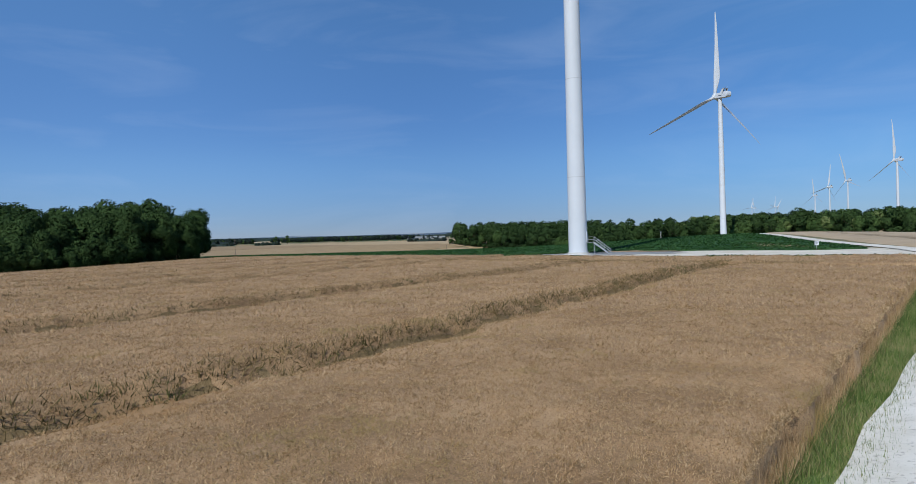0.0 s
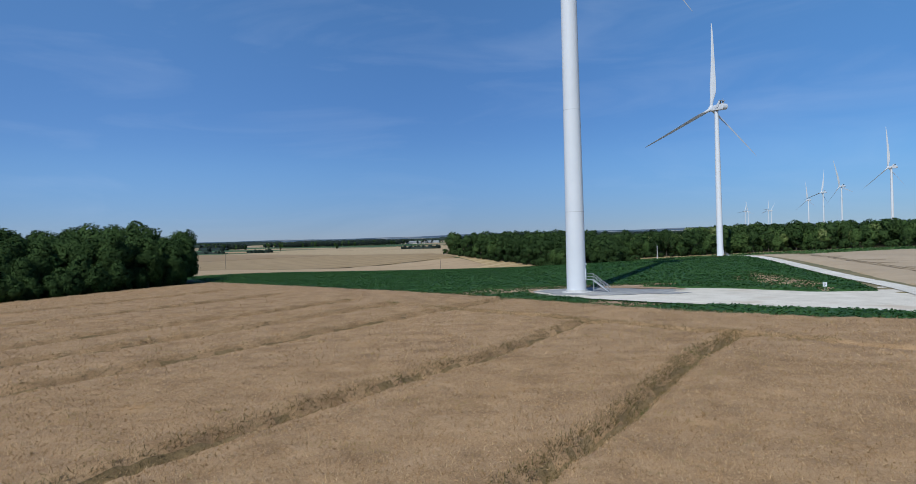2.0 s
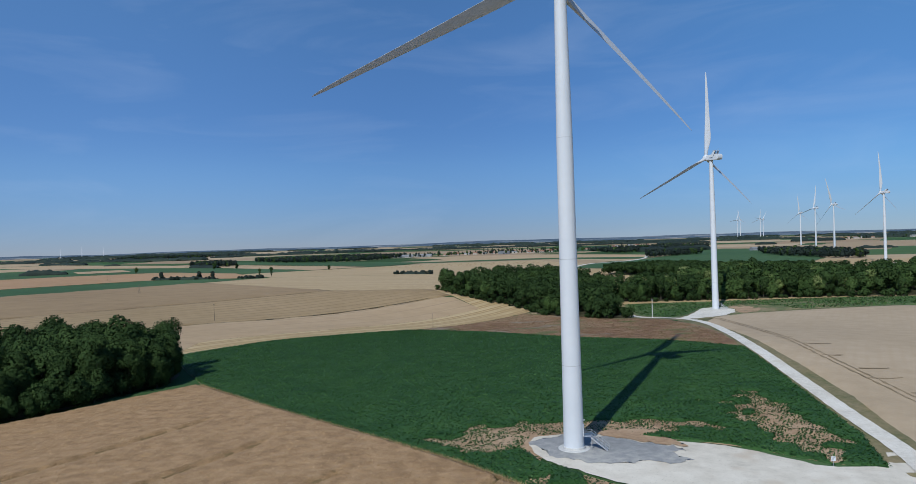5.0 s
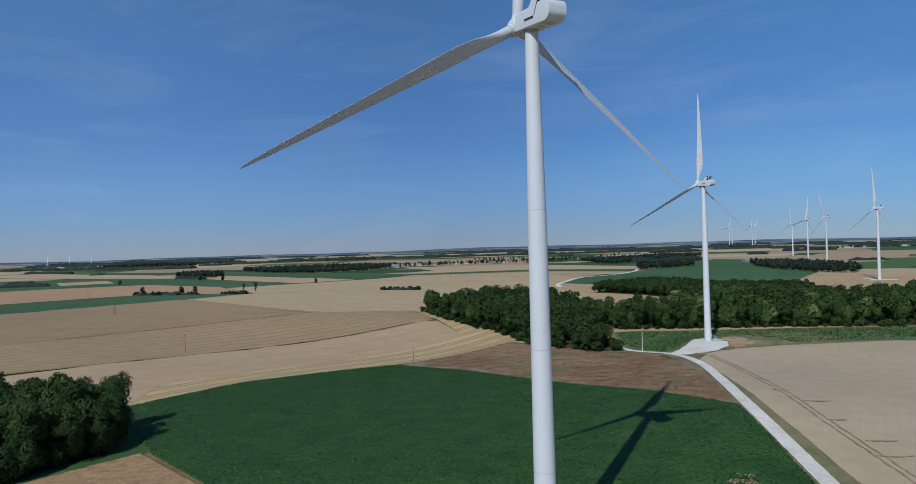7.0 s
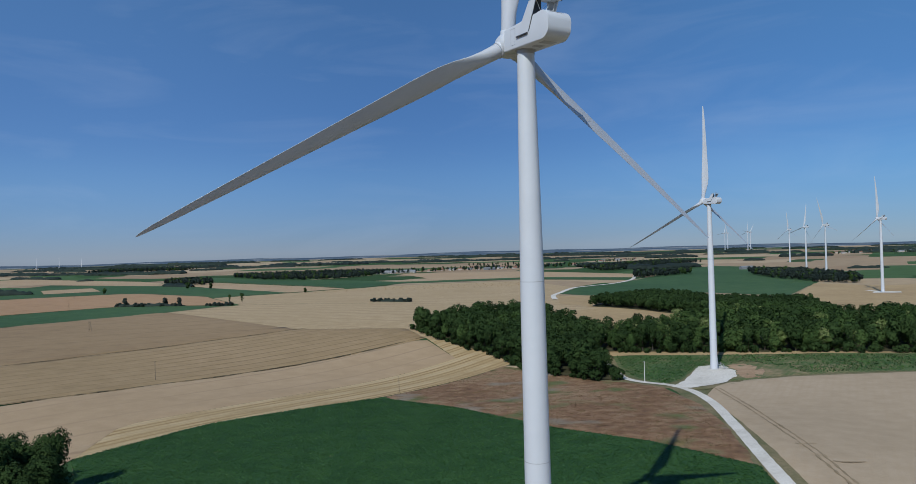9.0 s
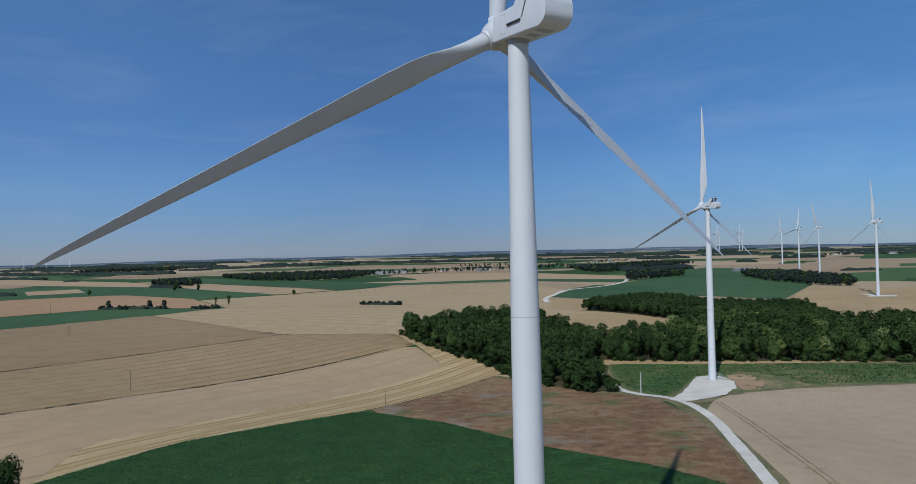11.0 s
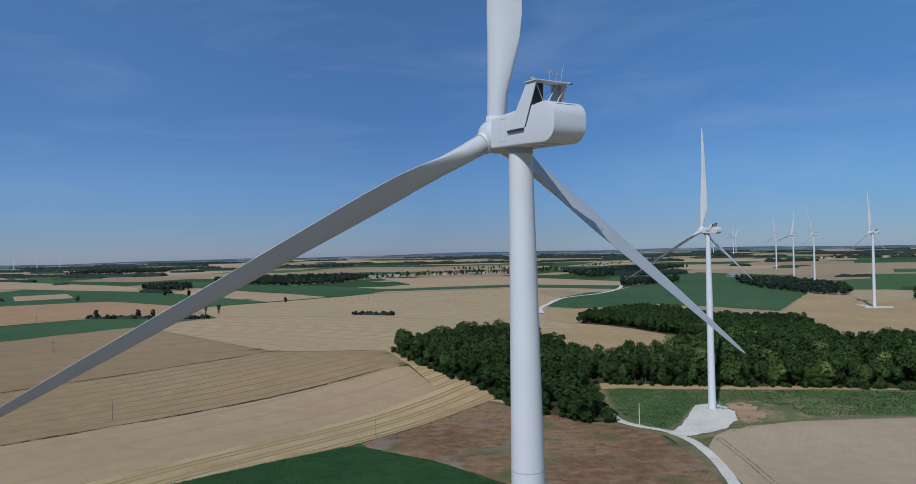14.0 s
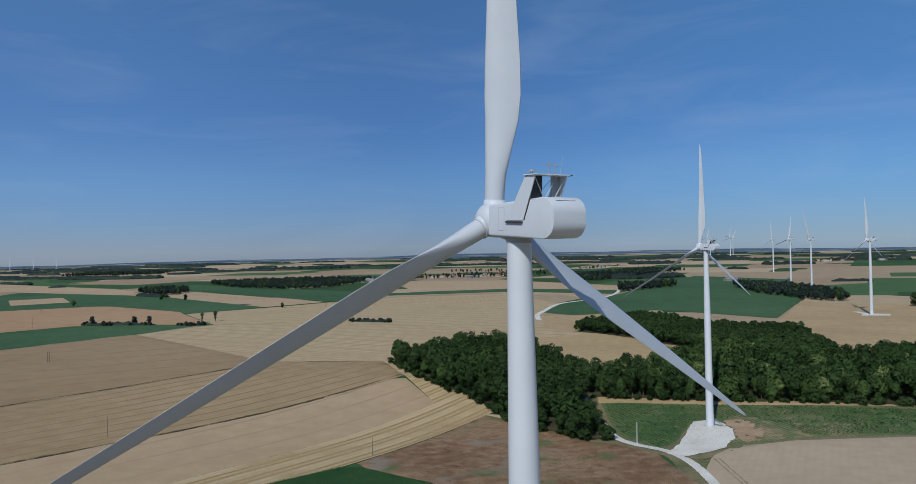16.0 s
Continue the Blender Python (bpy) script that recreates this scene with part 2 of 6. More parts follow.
M = {
    "far": ground_patchwork(),
    "wheat_gold": material("golden_ripe_cereal", [(0.36, 0.252, 0.122), (0.43, 0.308, 0.155), (0.49, 0.36, 0.19)], 0.12, 8, bump=0.3, bump_scale=0.9, rows=[(20, 6.0, 0.35, (0.31, 0.215, 0.1), 0.4)]),
    # leaf litter, its tones darkened to carry the shade under the crowns
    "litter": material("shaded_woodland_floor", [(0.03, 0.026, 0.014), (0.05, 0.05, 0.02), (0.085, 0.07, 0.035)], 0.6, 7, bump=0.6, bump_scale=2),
    # base tone and dark fine specks hold painted shade between plants and pods
    "rape": material("dry_rapeseed", [(0.225, 0.133, 0.06), (0.355, 0.222, 0.109), (0.46, 0.3, 0.157)], 5.0, 9, bump=1.0, bump_scale=24.0, specks=[(34, 0.47, (0.135, 0.085, 0.037)), (46, 0.4, (0.6, 0.44, 0.255)), (0.11, 0.36, (0.38, 0.24, 0.113)), (1.6, 0.36, (0.27, 0.185, 0.08))]),
    "rape_stalk": material("dry_rapeseed_pods", [(0.27, 0.172, 0.076), (0.44, 0.293, 0.145), (0.6, 0.43, 0.24)], 6, 3, bump=0, island=0.42, through_light=0.25, specks=[(0.3, 0.4, (0.37, 0.27, 0.11)), (0.11, 0.36, (0.46, 0.292, 0.137))]),
    "soil": material("bare_reddish_soil", [(0.26, 0.165, 0.092), (0.385, 0.26, 0.155), (0.48, 0.345, 0.22)], 0.9, 7, bump=0.8, bump_scale=4),
    "green": material("green_crop", [(0.018, 0.055, 0.010), (0.032, 0.083, 0.017), (0.052, 0.112, 0.025)], 1.3, 8, rough=0.7, bump=1.0, bump_scale=2.2),
    "green_leaf": material("green_crop_leaves", [(0.02, 0.06, 0.011), (0.037, 0.095, 0.02), (0.064, 0.136, 0.034)], 2, 3, rough=0.6, bump=0, island=0.3, through_light=0.2),
    "grass": material("roadside_grass", [(0.085, 0.13, 0.03), (0.15, 0.205, 0.055), (0.24, 0.24, 0.1)], 1.0, 7, bump=0.8, bump_scale=6),
    "grass_blade": material("grass_blades", [(0.10, 0.155, 0.032), (0.19, 0.26, 0.065), (0.38, 0.33, 0.15)], 2, 3, bump=0, island=0.3, through_light=0.3),
    "verge": material("dry_grass_verge", [(0.10, 0.115, 0.04), (0.19, 0.165, 0.08), (0.28, 0.22, 0.12)], 0.7, 7, bump=0.6, bump_scale=4),
    "gravel": material("white_limestone_gravel", [(0.56, 0.515, 0.435), (0.70, 0.655, 0.57), (0.79, 0.745, 0.67)], 0.9, 9, rough=0.95, bump=0.6, bump_scale=9, specks=[(7, 0.42, (0.46, 0.42, 0.36)), (0.14, 0.36, (0.62, 0.56, 0.46))]),
    "pad": material("pale_crane_pad_gravel", [(0.47, 0.42, 0.34), (0.64, 0.58, 0.48), (0.75, 0.69, 0.585)], 0.22, 9, rough=0.95, bump=0.5, bump_scale=9, specks=[(0.09, 0.4, (0.56, 0.47, 0.36)), (3.0, 0.38, (0.48, 0.43, 0.35))]),
    "stone": material("grey_crushed_stone", [(0.22, 0.22, 0.218), (0.3, 0.297, 0.29), (0.45, 0.43, 0.39)], 0.5, 8, rough=0.95, bump=0.6, bump_scale=8),
    "brown": material("brown_weedy_fallow", [(0.13, 0.072, 0.036), (0.22, 0.125, 0.062), (0.31, 0.205, 0.115), (0.17, 0.14, 0.06)], 0.16, 9, bump=0.9, bump_scale=1.5, specks=[(0.04, 0.44, (0.13, 0.14, 0.05)), (0.032, 0.4, (0.25, 0.215, 0.16)), (0.8, 0.36, (0.10, 0.06, 0.032))]),
    "stubble": material("cereal_stubble", [(0.36, 0.252, 0.118), (0.44, 0.322, 0.156), (0.52, 0.388, 0.205)], 0.5, 8, bump=0.3, rows=[(57, 4.6, 0.95, (0.27, 0.172, 0.066), 0.45), (57, 13.8, 0.6, (0.6, 0.47, 0.28), 0.6)]),
    "stubble_far": material("pale_cereal_stubble", [(0.40, 0.292, 0.155), (0.475, 0.356, 0.2), (0.54, 0.412, 0.242)], 0.12, 8, bump=0.2, rows=[(-26, 8.0, 0.9, (0.34, 0.242, 0.122), 0.45), (-26, 27.0, 0.6, (0.33, 0.232, 0.118), 0.8)]),
    "wheat_pink": material("ripe_wheat", [(0.397, 0.282, 0.158), (0.448, 0.321, 0.184), (0.494, 0.360, 0.216)], 0.09, 7, bump=0.4, bump_scale=0.9, rows=[(56, 3.0, 0.22, (0.4, 0.29, 0.17), 0.4), (56, 24.0, 0.75, (0.3, 0.21, 0.12), 0.96)]),
    "wheat_plain": material("ripe_wheat_with_faint_rows", [(0.39, 0.298, 0.19), (0.44, 0.338, 0.22), (0.485, 0.378, 0.255)], 0.14, 8, bump=0.5, bump_scale=1.2, rows=[(62, 3.2, 0.16, (0.4, 0.29, 0.17), 0.4)]),
    "wheat_tan": material("ripe_barley", [(0.278, 0.195, 0.095), (0.345, 0.244, 0.122), (0.402, 0.287, 0.153)], 0.09, 7, bump=0.4, bump_scale=0.9, rows=[(52.5, 4.4, 0.4, (0.30, 0.21, 0.11), 0.5), (52.5, 13.0, 0.8, (0.2, 0.135, 0.065), 0.9)]),
    "wheat_brown": material("dark_ripe_cereal", [(0.258, 0.175, 0.090), (0.309, 0.214, 0.110), (0.360, 0.253, 0.135)], 0.06, 8, bump=0.4, bump_scale=0.9, rows=[(28, 38.0, 0.6, (0.2, 0.14, 0.075), 0.97), (50, 5.0, 0.2, (0.27, 0.19, 0.1), 0.4)]),
    "wheat_orange": material("reddish_ripe_cereal", [(0.339, 0.206, 0.101), (0.398, 0.249, 0.128), (0.446, 0.288, 0.154)], 0.05, 7, bump=0.3),
    "green_far": material("far_green_crop", [(0.036, 0.08, 0.026), (0.052, 0.105, 0.034), (0.075, 0.13, 0.044)], 0.05, 7, bump=0.3),
    "maize_rows": material("young_maize_on_soil", [(0.035, 0.085, 0.02), (0.055, 0.115, 0.028), (0.12, 0.14, 0.052), (0.32, 0.24, 0.135)], 0.12, 9, bump=0.5, rows=[(103, 2.4, 0.4, (0.34, 0.25, 0.145), 0.5)]),
    "leaf": material("tree_leaves", [(0.02, 0.036, 0.012), (0.035, 0.062, 0.019), (0.058, 0.094, 0.029)], 0.2, 4, rough=0.8, bump=0, island=0.12, through_light=0.16, spec=0.06),
    "leaf_light": material("chestnut_leaves_in_flower", [(0.085, 0.13, 0.034), (0.15, 0.195, 0.062), (0.27, 0.295, 0.125)], 0.35, 4, rough=0.8, bump=0, island=0.18, through_light=0.25, spec=0.06),
    "leaf_mid": material("fresh_tree_leaves", [(0.03, 0.057, 0.017), (0.056, 0.097, 0.027), (0.096, 0.145, 0.043)], 0.12, 4, rough=0.8, bump=0, island=0.14, through_light=0.2, spec=0.06),
    # far foliage with the blue of distance haze mixed into its colour
    "leaf_far": material("haze_tinted_far_foliage", [(0.011, 0.019, 0.016), (0.018, 0.030, 0.023), (0.03, 0.045, 0.032)], 0.05, 4, rough=0.8, bump=0, island=0.14),
    "bark": material("tree_bark", [(0.05, 0.04, 0.03), (0.10, 0.085, 0.065), (0.15, 0.13, 0.105)], 3, 6, bump=0.8),
    "paint": material("white_turbine_paint", [(0.56, 0.582, 0.615), (0.595, 0.615, 0.645), (0.625, 0.645, 0.675)], 0.16, 6, rough=0.38, bump=0.02),
    "blade": material("light_grey_blade_gelcoat", [(0.49, 0.505, 0.535), (0.525, 0.542, 0.572), (0.555, 0.572, 0.602)], 0.14, 6, rough=0.36, bump=0.015),
    "joint": material("grey_seam", [(0.36, 0.37, 0.385), (0.42, 0.43, 0.44)], 2, 4, rough=0.5, bump=0),
    "dark": material("dark_grille", [(0.03, 0.032, 0.036), (0.06, 0.062, 0.066)], 4, 4, rough=0.6, bump=0.2),
    "steel": material("galvanised_steel", [(0.42, 0.43, 0.44), (0.55, 0.56, 0.57)], 4, 5, rough=0.45, metal=0.6, bump=0.05),
    "concrete": material("pale_concrete", [(0.46, 0.45, 0.43), (0.60, 0.59, 0.57)], 1.6, 7, rough=0.9, bump=0.3),
    "wood": material("weathered_pole_wood", [(0.10, 0.08, 0.06), (0.19, 0.16, 0.125)], 2, 6, bump=0.4),
    "plaster": material("pale_render", [(0.36, 0.32, 0.27), (0.55, 0.51, 0.45)], 0.4, 5, bump=0.1, per_object=0.2),
    "tile": material("clay_roof_tiles", [(0.16, 0.075, 0.05), (0.26, 0.13, 0.085), (0.30, 0.19, 0.14)], 0.5, 5, bump=0.3, per_object=0.25),
    "slate": material("grey_roofing", [(0.16, 0.17, 0.18), (0.28, 0.29, 0.30)], 0.4, 5, bump=0.2, per_object=0.2),
    "glass": material("dark_window_glass", [(0.03, 0.035, 0.04), (0.06, 0.065, 0.07)], 1, 2, rough=0.1, bump=0),
    "maize_leaf": material("maize_leaves", [(0.03, 0.075, 0.016), (0.055, 0.115, 0.028), (0.09, 0.15, 0.04)], 1, 3, rough=0.6, bump=0, island=0.2, through_light=0.2),
    "fallow_weed": material("dry_fallow_weeds", [(0.15, 0.088, 0.045), (0.23, 0.14, 0.073), (0.18, 0.165, 0.07)], 0.5, 3, bump=0, island=0.24, through_light=0.15, specks=[(0.04, 0.44, (0.15, 0.165, 0.05)), (0.032, 0.4, (0.27, 0.23, 0.17))]),
    # trampled stalks and weeds, plus the stalk wall's shade put into the colour
    "furrow": material("trampled_stalks_weeds_and_shade", [(0.12, 0.08, 0.034), (0.2, 0.135, 0.06), (0.3, 0.205, 0.1)], 6, 9, bump=1.0, bump_scale=9, specks=[(22, 0.45, (0.09, 0.068, 0.026)), (30, 0.4, (0.36, 0.26, 0.13))]),
    "weed": material("green_brown_weeds", [(0.085, 0.066, 0.024), (0.155, 0.122, 0.043), (0.28, 0.2, 0.09)], 2, 3, bump=0, island=0.42, through_light=0.3, specks=[(0.25, 0.44, (0.12, 0.125, 0.037))]),
    "edge_weed": material("green_weeds_at_the_edge", [(0.05, 0.075, 0.02), (0.10, 0.14, 0.04), (0.2, 0.19, 0.075)], 2, 3, bump=0, island=0.4, through_light=0.3),
    "edge_dry": material("dry_grass_blades", [(0.2, 0.165, 0.085), (0.33, 0.27, 0.15), (0.45, 0.38, 0.23)], 2, 3, bump=0, island=0.4, through_light=0.25),
    "strip": material("dark_dry_grass", [(0.07, 0.06, 0.028), (0.12, 0.095, 0.045), (0.19, 0.145, 0.075)], 0.6, 7, bump=0.6, bump_scale=3),
    "rut": material("pressed_wheat", [(0.22, 0.165, 0.095), (0.31, 0.235, 0.14), (0.4, 0.305, 0.19)], 0.5, 7, bump=0.5),
    "straw": material("straw_bale", [(0.30, 0.22, 0.11), (0.44, 0.33, 0.18)], 2, 5, bump=0.6),
    "red": material("red_lamp_glass", [(0.45, 0.03, 0.02), (0.6, 0.05, 0.03)], 2, 2, rough=0.2, bump=0),
    "hills": far_hills(),
}


# ---- builders ----
def bump_of(x, y, cx, cy, sx, sy):
    return np.exp(-(((x - cx) / sx) ** 2) - ((y - cy) / sy) ** 2)


def ground_z(x, y):
    """Height of the land, in metres above the foot of the nearest turbine."""
    s = np.clip((np.hypot(x, y) - 1800) / 3000, 0, 1)
    return (3.0 * bump_of(x, y, 75, 105, 60, 70) - 10.5 * bump_of(x, y, -30, 330, 180, 130)
            - 5 * bump_of(x, y, 420, 950, 420, 480) + 20 * s * s * (3 - 2 * s) - 4.6 * bump_of(x, y, -205, 15, 75, 85))


def gz(x, y):
    return float(ground_z(np.float64(x), np.float64(y)))


def waves(x, y, size, seed=0):
    """Smooth uneven waves, about -1 to 1, from a few crossing sines."""
    r = np.random.RandomState(seed)
    out = 0
    for k in range(7):
        a, f, p = r.uniform(0, math.tau), r.uniform(0.6, 1.9) * math.tau / size, r.uniform(0, math.tau)
        out = out + np.sin((x * math.cos(a) + y * math.sin(a)) * f + p + 1.3 * np.sin((x * math.sin(a) - y * math.cos(a)) * f * 0.63 + p * 2))
    return out / 4.0


def mesh_of(name, verts, faces, mat, smooth=False):
    me = bpy.data.meshes.new(name)
    me.from_pydata([tuple(v) for v in verts], [], [tuple(f) for f in faces])
    me.materials.append(mat)
    if smooth:
        me.polygons.foreach_set("use_smooth", [True] * len(me.polygons))
    me.update()
    return me


def mesh_fast(name, verts, loops, per_face, mat, smooth=False, normals=None):
    """A mesh of many faces with the same number of corners, from arrays."""
    me = bpy.data.meshes.new(name)
    n = len(loops) // per_face
    me.vertices.add(len(verts))
    me.vertices.foreach_set("co", np.asarray(verts, np.float32).ravel())
    me.loops.add(len(loops))
    me.loops.foreach_set("vertex_index", np.asarray(loops, np.int32))
    me.polygons.add(n)
    me.polygons.foreach_set("loop_start", np.arange(0, n * per_face, per_face, dtype=np.int32))
    me.polygons.foreach_set("loop_total", np.full(n, per_face, np.int32))
    if smooth:
        me.polygons.foreach_set("use_smooth", np.ones(n, bool))
    me.materials.append(mat)
    me.update(calc_edges=True)
    me.validate()
    if normals is not None:
        me.polygons.foreach_set("use_smooth", np.ones(len(me.polygons), bool))
        me.normals_split_custom_set_from_vertices([tuple(v) for v in normals])
    return me


def child(name, me, parent, m=None, label=""):
    ob = new(name, me)
    ob.parent = parent
    if m is not None:
        ob.matrix_basis = m
    if label:
        tagged(ob, label)
    return ob


def part(name, bm, mat, parent, label="", smooth=False, m=None):
    me = bpy.data.meshes.new(name)
    if smooth:
        for f in bm.faces:
            f.smooth = True
    bm.to_mesh(me)
    bm.free()
    me.materials.append(mat)
    return child(name, me, parent, m, label)


def box(bm, x0, x1, y0, y1, z0, z1, bevel=0.0):
    r = bmesh.ops.create_cube(bm, size=1, matrix=Matrix.Translation(((x0 + x1) / 2, (y0 + y1) / 2, (z0 + z1) / 2)) @ Matrix.Diagonal((x1 - x0, y1 - y0, z1 - z0, 1)))
    if bevel:
        edges = list({e for v in r["verts"] for e in v.link_edges})
        bmesh.ops.bevel(bm, geom=edges, offset=bevel, segments=2, affect="EDGES", profile=0.5)
    return r["verts"]


def rod(bm, a, b, r0, r1=None, sides=8):
    a, b = Vector(a), Vector(b)
    d = b - a
    m = Matrix.Translation((a + b) / 2) @ d.to_track_quat("Z", "Y").to_matrix().to_4x4()
    bmesh.ops.create_cone(bm, cap_ends=True, segments=sides, radius1=r0, radius2=r0 if r1 is None else r1, depth=d.length, matrix=m)


def lathe(bm, profile, sides=48, centre=(0, 0), caps=True):
    """A round body from (radius, z) pairs."""
    rings = []
    for r, z in profile:
        rings.append([bm.verts.new((centre[0] + r * math.cos(math.tau * k / sides), centre[1] + r * math.sin(math.tau * k / sides), z)) for k in range(sides)])
    for a, b in zip(rings, rings[1:]):
        for k in range(sides):
            bm.faces.new((a[k], a[(k + 1) % sides], b[(k + 1) % sides], b[k]))
    if caps:
        bm.faces.new(list(reversed(rings[0])))
        bm.faces.new(rings[-1])


# ---- fields ----
def inside(poly, x, y):
    """Which points lie in the polygon, and the nearest place on its edge."""
    p = np.asarray(poly, float)
    q = np.roll(p, -1, 0)
    x, y = np.asarray(x, float), np.asarray(y, float)
    inn = np.zeros(x.shape, bool)
    best = np.full(x.shape, 1e18)
    nx, ny = np.zeros(x.shape), np.zeros(x.shape)
    for (x0, y0), (x1, y1) in zip(p, q):
        cross = (y0 > y) != (y1 > y)
        with np.errstate(divide="ignore", invalid="ignore"):
            inn ^= cross & (x < (x1 - x0) * (y - y0) / (y1 - y0 if y1 != y0 else 1e-9) + x0)
        ll = (x1 - x0) ** 2 + (y1 - y0) ** 2 + 1e-12
        s = np.clip(((x - x0) * (x1 - x0) + (y - y0) * (y1 - y0)) / ll, 0, 1)
        ex, ey = x0 + s * (x1 - x0), y0 + s * (y1 - y0)
        d = (ex - x) ** 2 + (ey - y) ** 2
        near = d < best
        best = np.where(near, d, best)
        nx, ny = np.where(near, ex, nx), np.where(near, ey, ny)
    return inn, np.sqrt(best), nx, ny


def sheet(poly, step, offset, relief=None, rim=None, ragged=0.0, angle=0.0):
    """Vertices and quads of a sheet draped over the land inside a polygon; its outermost points lie on the polygon's edge."""
    p = np.asarray(poly, float)
    c, s = math.cos(radians(angle)), math.sin(radians(angle))
    u, v = p[:, 0] * c + p[:, 1] * s, -p[:, 0] * s + p[:, 1] * c
    us, vs = np.arange(u.min() - step, u.max() + 1.9 * step, step), np.arange(v.min() - step, v.max() + 1.9 * step, step)
    uu, vv = np.meshgrid(us, vs)
    x, y = uu * c - vv * s, uu * s + vv * c
    inn, d, ex, ey = inside(poly, x, y)
    keep = inn[:-1, :-1] | inn[1:, :-1] | inn[:-1, 1:] | inn[1:, 1:]
    x, y = np.where(inn, x, ex), np.where(inn, y, ey)
    if ragged:
        out = ~inn
        x, y = x + out * ragged * waves(x, y, 7, 3), y + out * ragged * waves(x, y, 6, 4)
    z = ground_z(x, y) + offset
    if relief is not None:
        z = z + np.where(inn, relief(x, y, d), 0.0 if rim is None else rim)
    n = len(us)
    ids = np.arange(len(vs) * n).reshape(len(vs), n)
    quads = np.stack([ids[:-1, :-1], ids[:-1, 1:], ids[1:, 1:], ids[1:, :-1]], -1)[keep]
    used, inverse = np.unique(quads.ravel(), return_inverse=True)
    verts = np.stack([x.ravel(), y.ravel(), z.ravel()], -1)[used]
    return verts, inverse


def field(name, label, poly, mat, step=12.0, offset=0.2, relief=None, rim=None, ragged=0.0, angle=0.0, category="field"):
    verts, loops = sheet(poly, step, offset, relief, rim, ragged, angle)
    ob = new(name, mesh_fast(name, verts, loops, 4, mat, smooth=True))
    return tagged(ob, label, category, kind="structure")


def ribbon(name, label, line, width, mat, offset, ragged=0.15, cross=4, category="road"):
    """A strip along a line of plan points, smoothed, draped over the land."""
    pts = [Vector(p) for p in line]
    fine = []
    for k in range(len(pts) - 1):
        p0, p1, p2, p3 = pts[max(k - 1, 0)], pts[k], pts[k + 1], pts[min(k + 2, len(pts) - 1)]
        steps = max(2, int((p2 - p1).length / 1.6))
        for i in range(steps):
            t = i / steps
            fine.append(0.5 * (2 * p1 + (p2 - p0) * t + (2 * p0 - 5 * p1 + 4 * p2 - p3) * t * t + (3 * p1 - p0 - 3 * p2 + p3) * t ** 3))
    fine.append(pts[-1])
    verts, faces = [], []
    for k, p in enumerate(fine):
        d = (fine[min(k + 1, len(fine) - 1)] - fine[max(k - 1, 0)]).normalized()
        side = Vector((-d.y, d.x))
        for j in range(cross + 1):
            w = (j / cross - 0.5) * width
            if j in (0, cross):
                w += ragged * float(waves(np.float64(p.x + j * 9), np.float64(p.y), 9, 5))
            q = p + side * w
            crown = 0.06 * (1 - (2 * j / cross - 1) ** 2)
            verts.append((q.x, q.y, gz(q.x, q.y) + offset + crown))
    for k in range(len(fine) - 1):
        for j in range(cross):
            a = k * (cross + 1) + j
            faces.append((a, a + 1, a + cross + 2, a + cross + 1))
    return tagged(new(name, mesh_of(name, verts, faces, mat, True)), label, category, kind="structure")


# ---- the land ----
def build_ground():
    n = 230
    u = np.linspace(-1, 1, n)
    g = 4900 * np.sinh(4.7 * u) / math.sinh(4.7)
    xx, yy = np.meshgrid(g, g + 60)
    zz = ground_z(xx, yy)
    ids = np.arange(n * n).reshape(n, n)
    quads = np.stack([ids[:-1, :-1], ids[:-1, 1:], ids[1:, 1:], ids[1:, :-1]], -1)
    ob = new("ground", mesh_fast("ground", np.stack([xx, yy, zz], -1).reshape(-1, 3), quads.ravel(), 4, M["far"], True))
    tagged(ob, "gently rolling farmland reaching to the horizon", "ground", kind="structure")


build_ground()


def build_hills():
    """Low wooded hills on the horizon, all round."""
    verts, faces, n = [], [], 360
    for k in range(n):
        a = math.tau * k / n
        top = 38 + 4 * math.sin(a * 5 + 1) + 3 * math.sin(a * 17) + 1.6 * math.sin(a * 43 + 2) + random.uniform(-0.8, 0.8)
        for r, z in ((4600, 8), (4720, top - 8), (4860, top)):
            verts.append((r * math.cos(a), r * math.sin(a), z))
    for k in range(n):
        b = (k + 1) % n
        for j in range(2):
            faces.append((k * 3 + j, b * 3 + j, b * 3 + j + 1, k * 3 + j + 1))
    tagged(new("backdrop", mesh_of("backdrop", verts, faces, M["hills"], True)), "wooded hills along the horizon in painted haze blue", "hills", kind="structure")


build_hills()

CROP = [(-108, 72), (-74.2, 38.6), (-44.4, 11.3), (-22.7, -9.5), (-3.5, -31.5), (11, -46.5), (22.5, -55), (37, -62), (28.2, -75), (8.8, -106.3), (-2, -123.6), (-7.6, -132.4), (-25, -160), (-75, -160), (-150, -40), (-165, 15), (-135, 40)]
CROP_OUTER = [(-25, -160), (-50, -200), (-190, -200), (-320, -60), (-220, 30), (-165, 15), (-150, -40), (-75, -160)]
TRAM_U = Vector((0.49, 0.872))
TRAMS = (46, 24.6, -5.6, -21.7, -37, -68, -100)


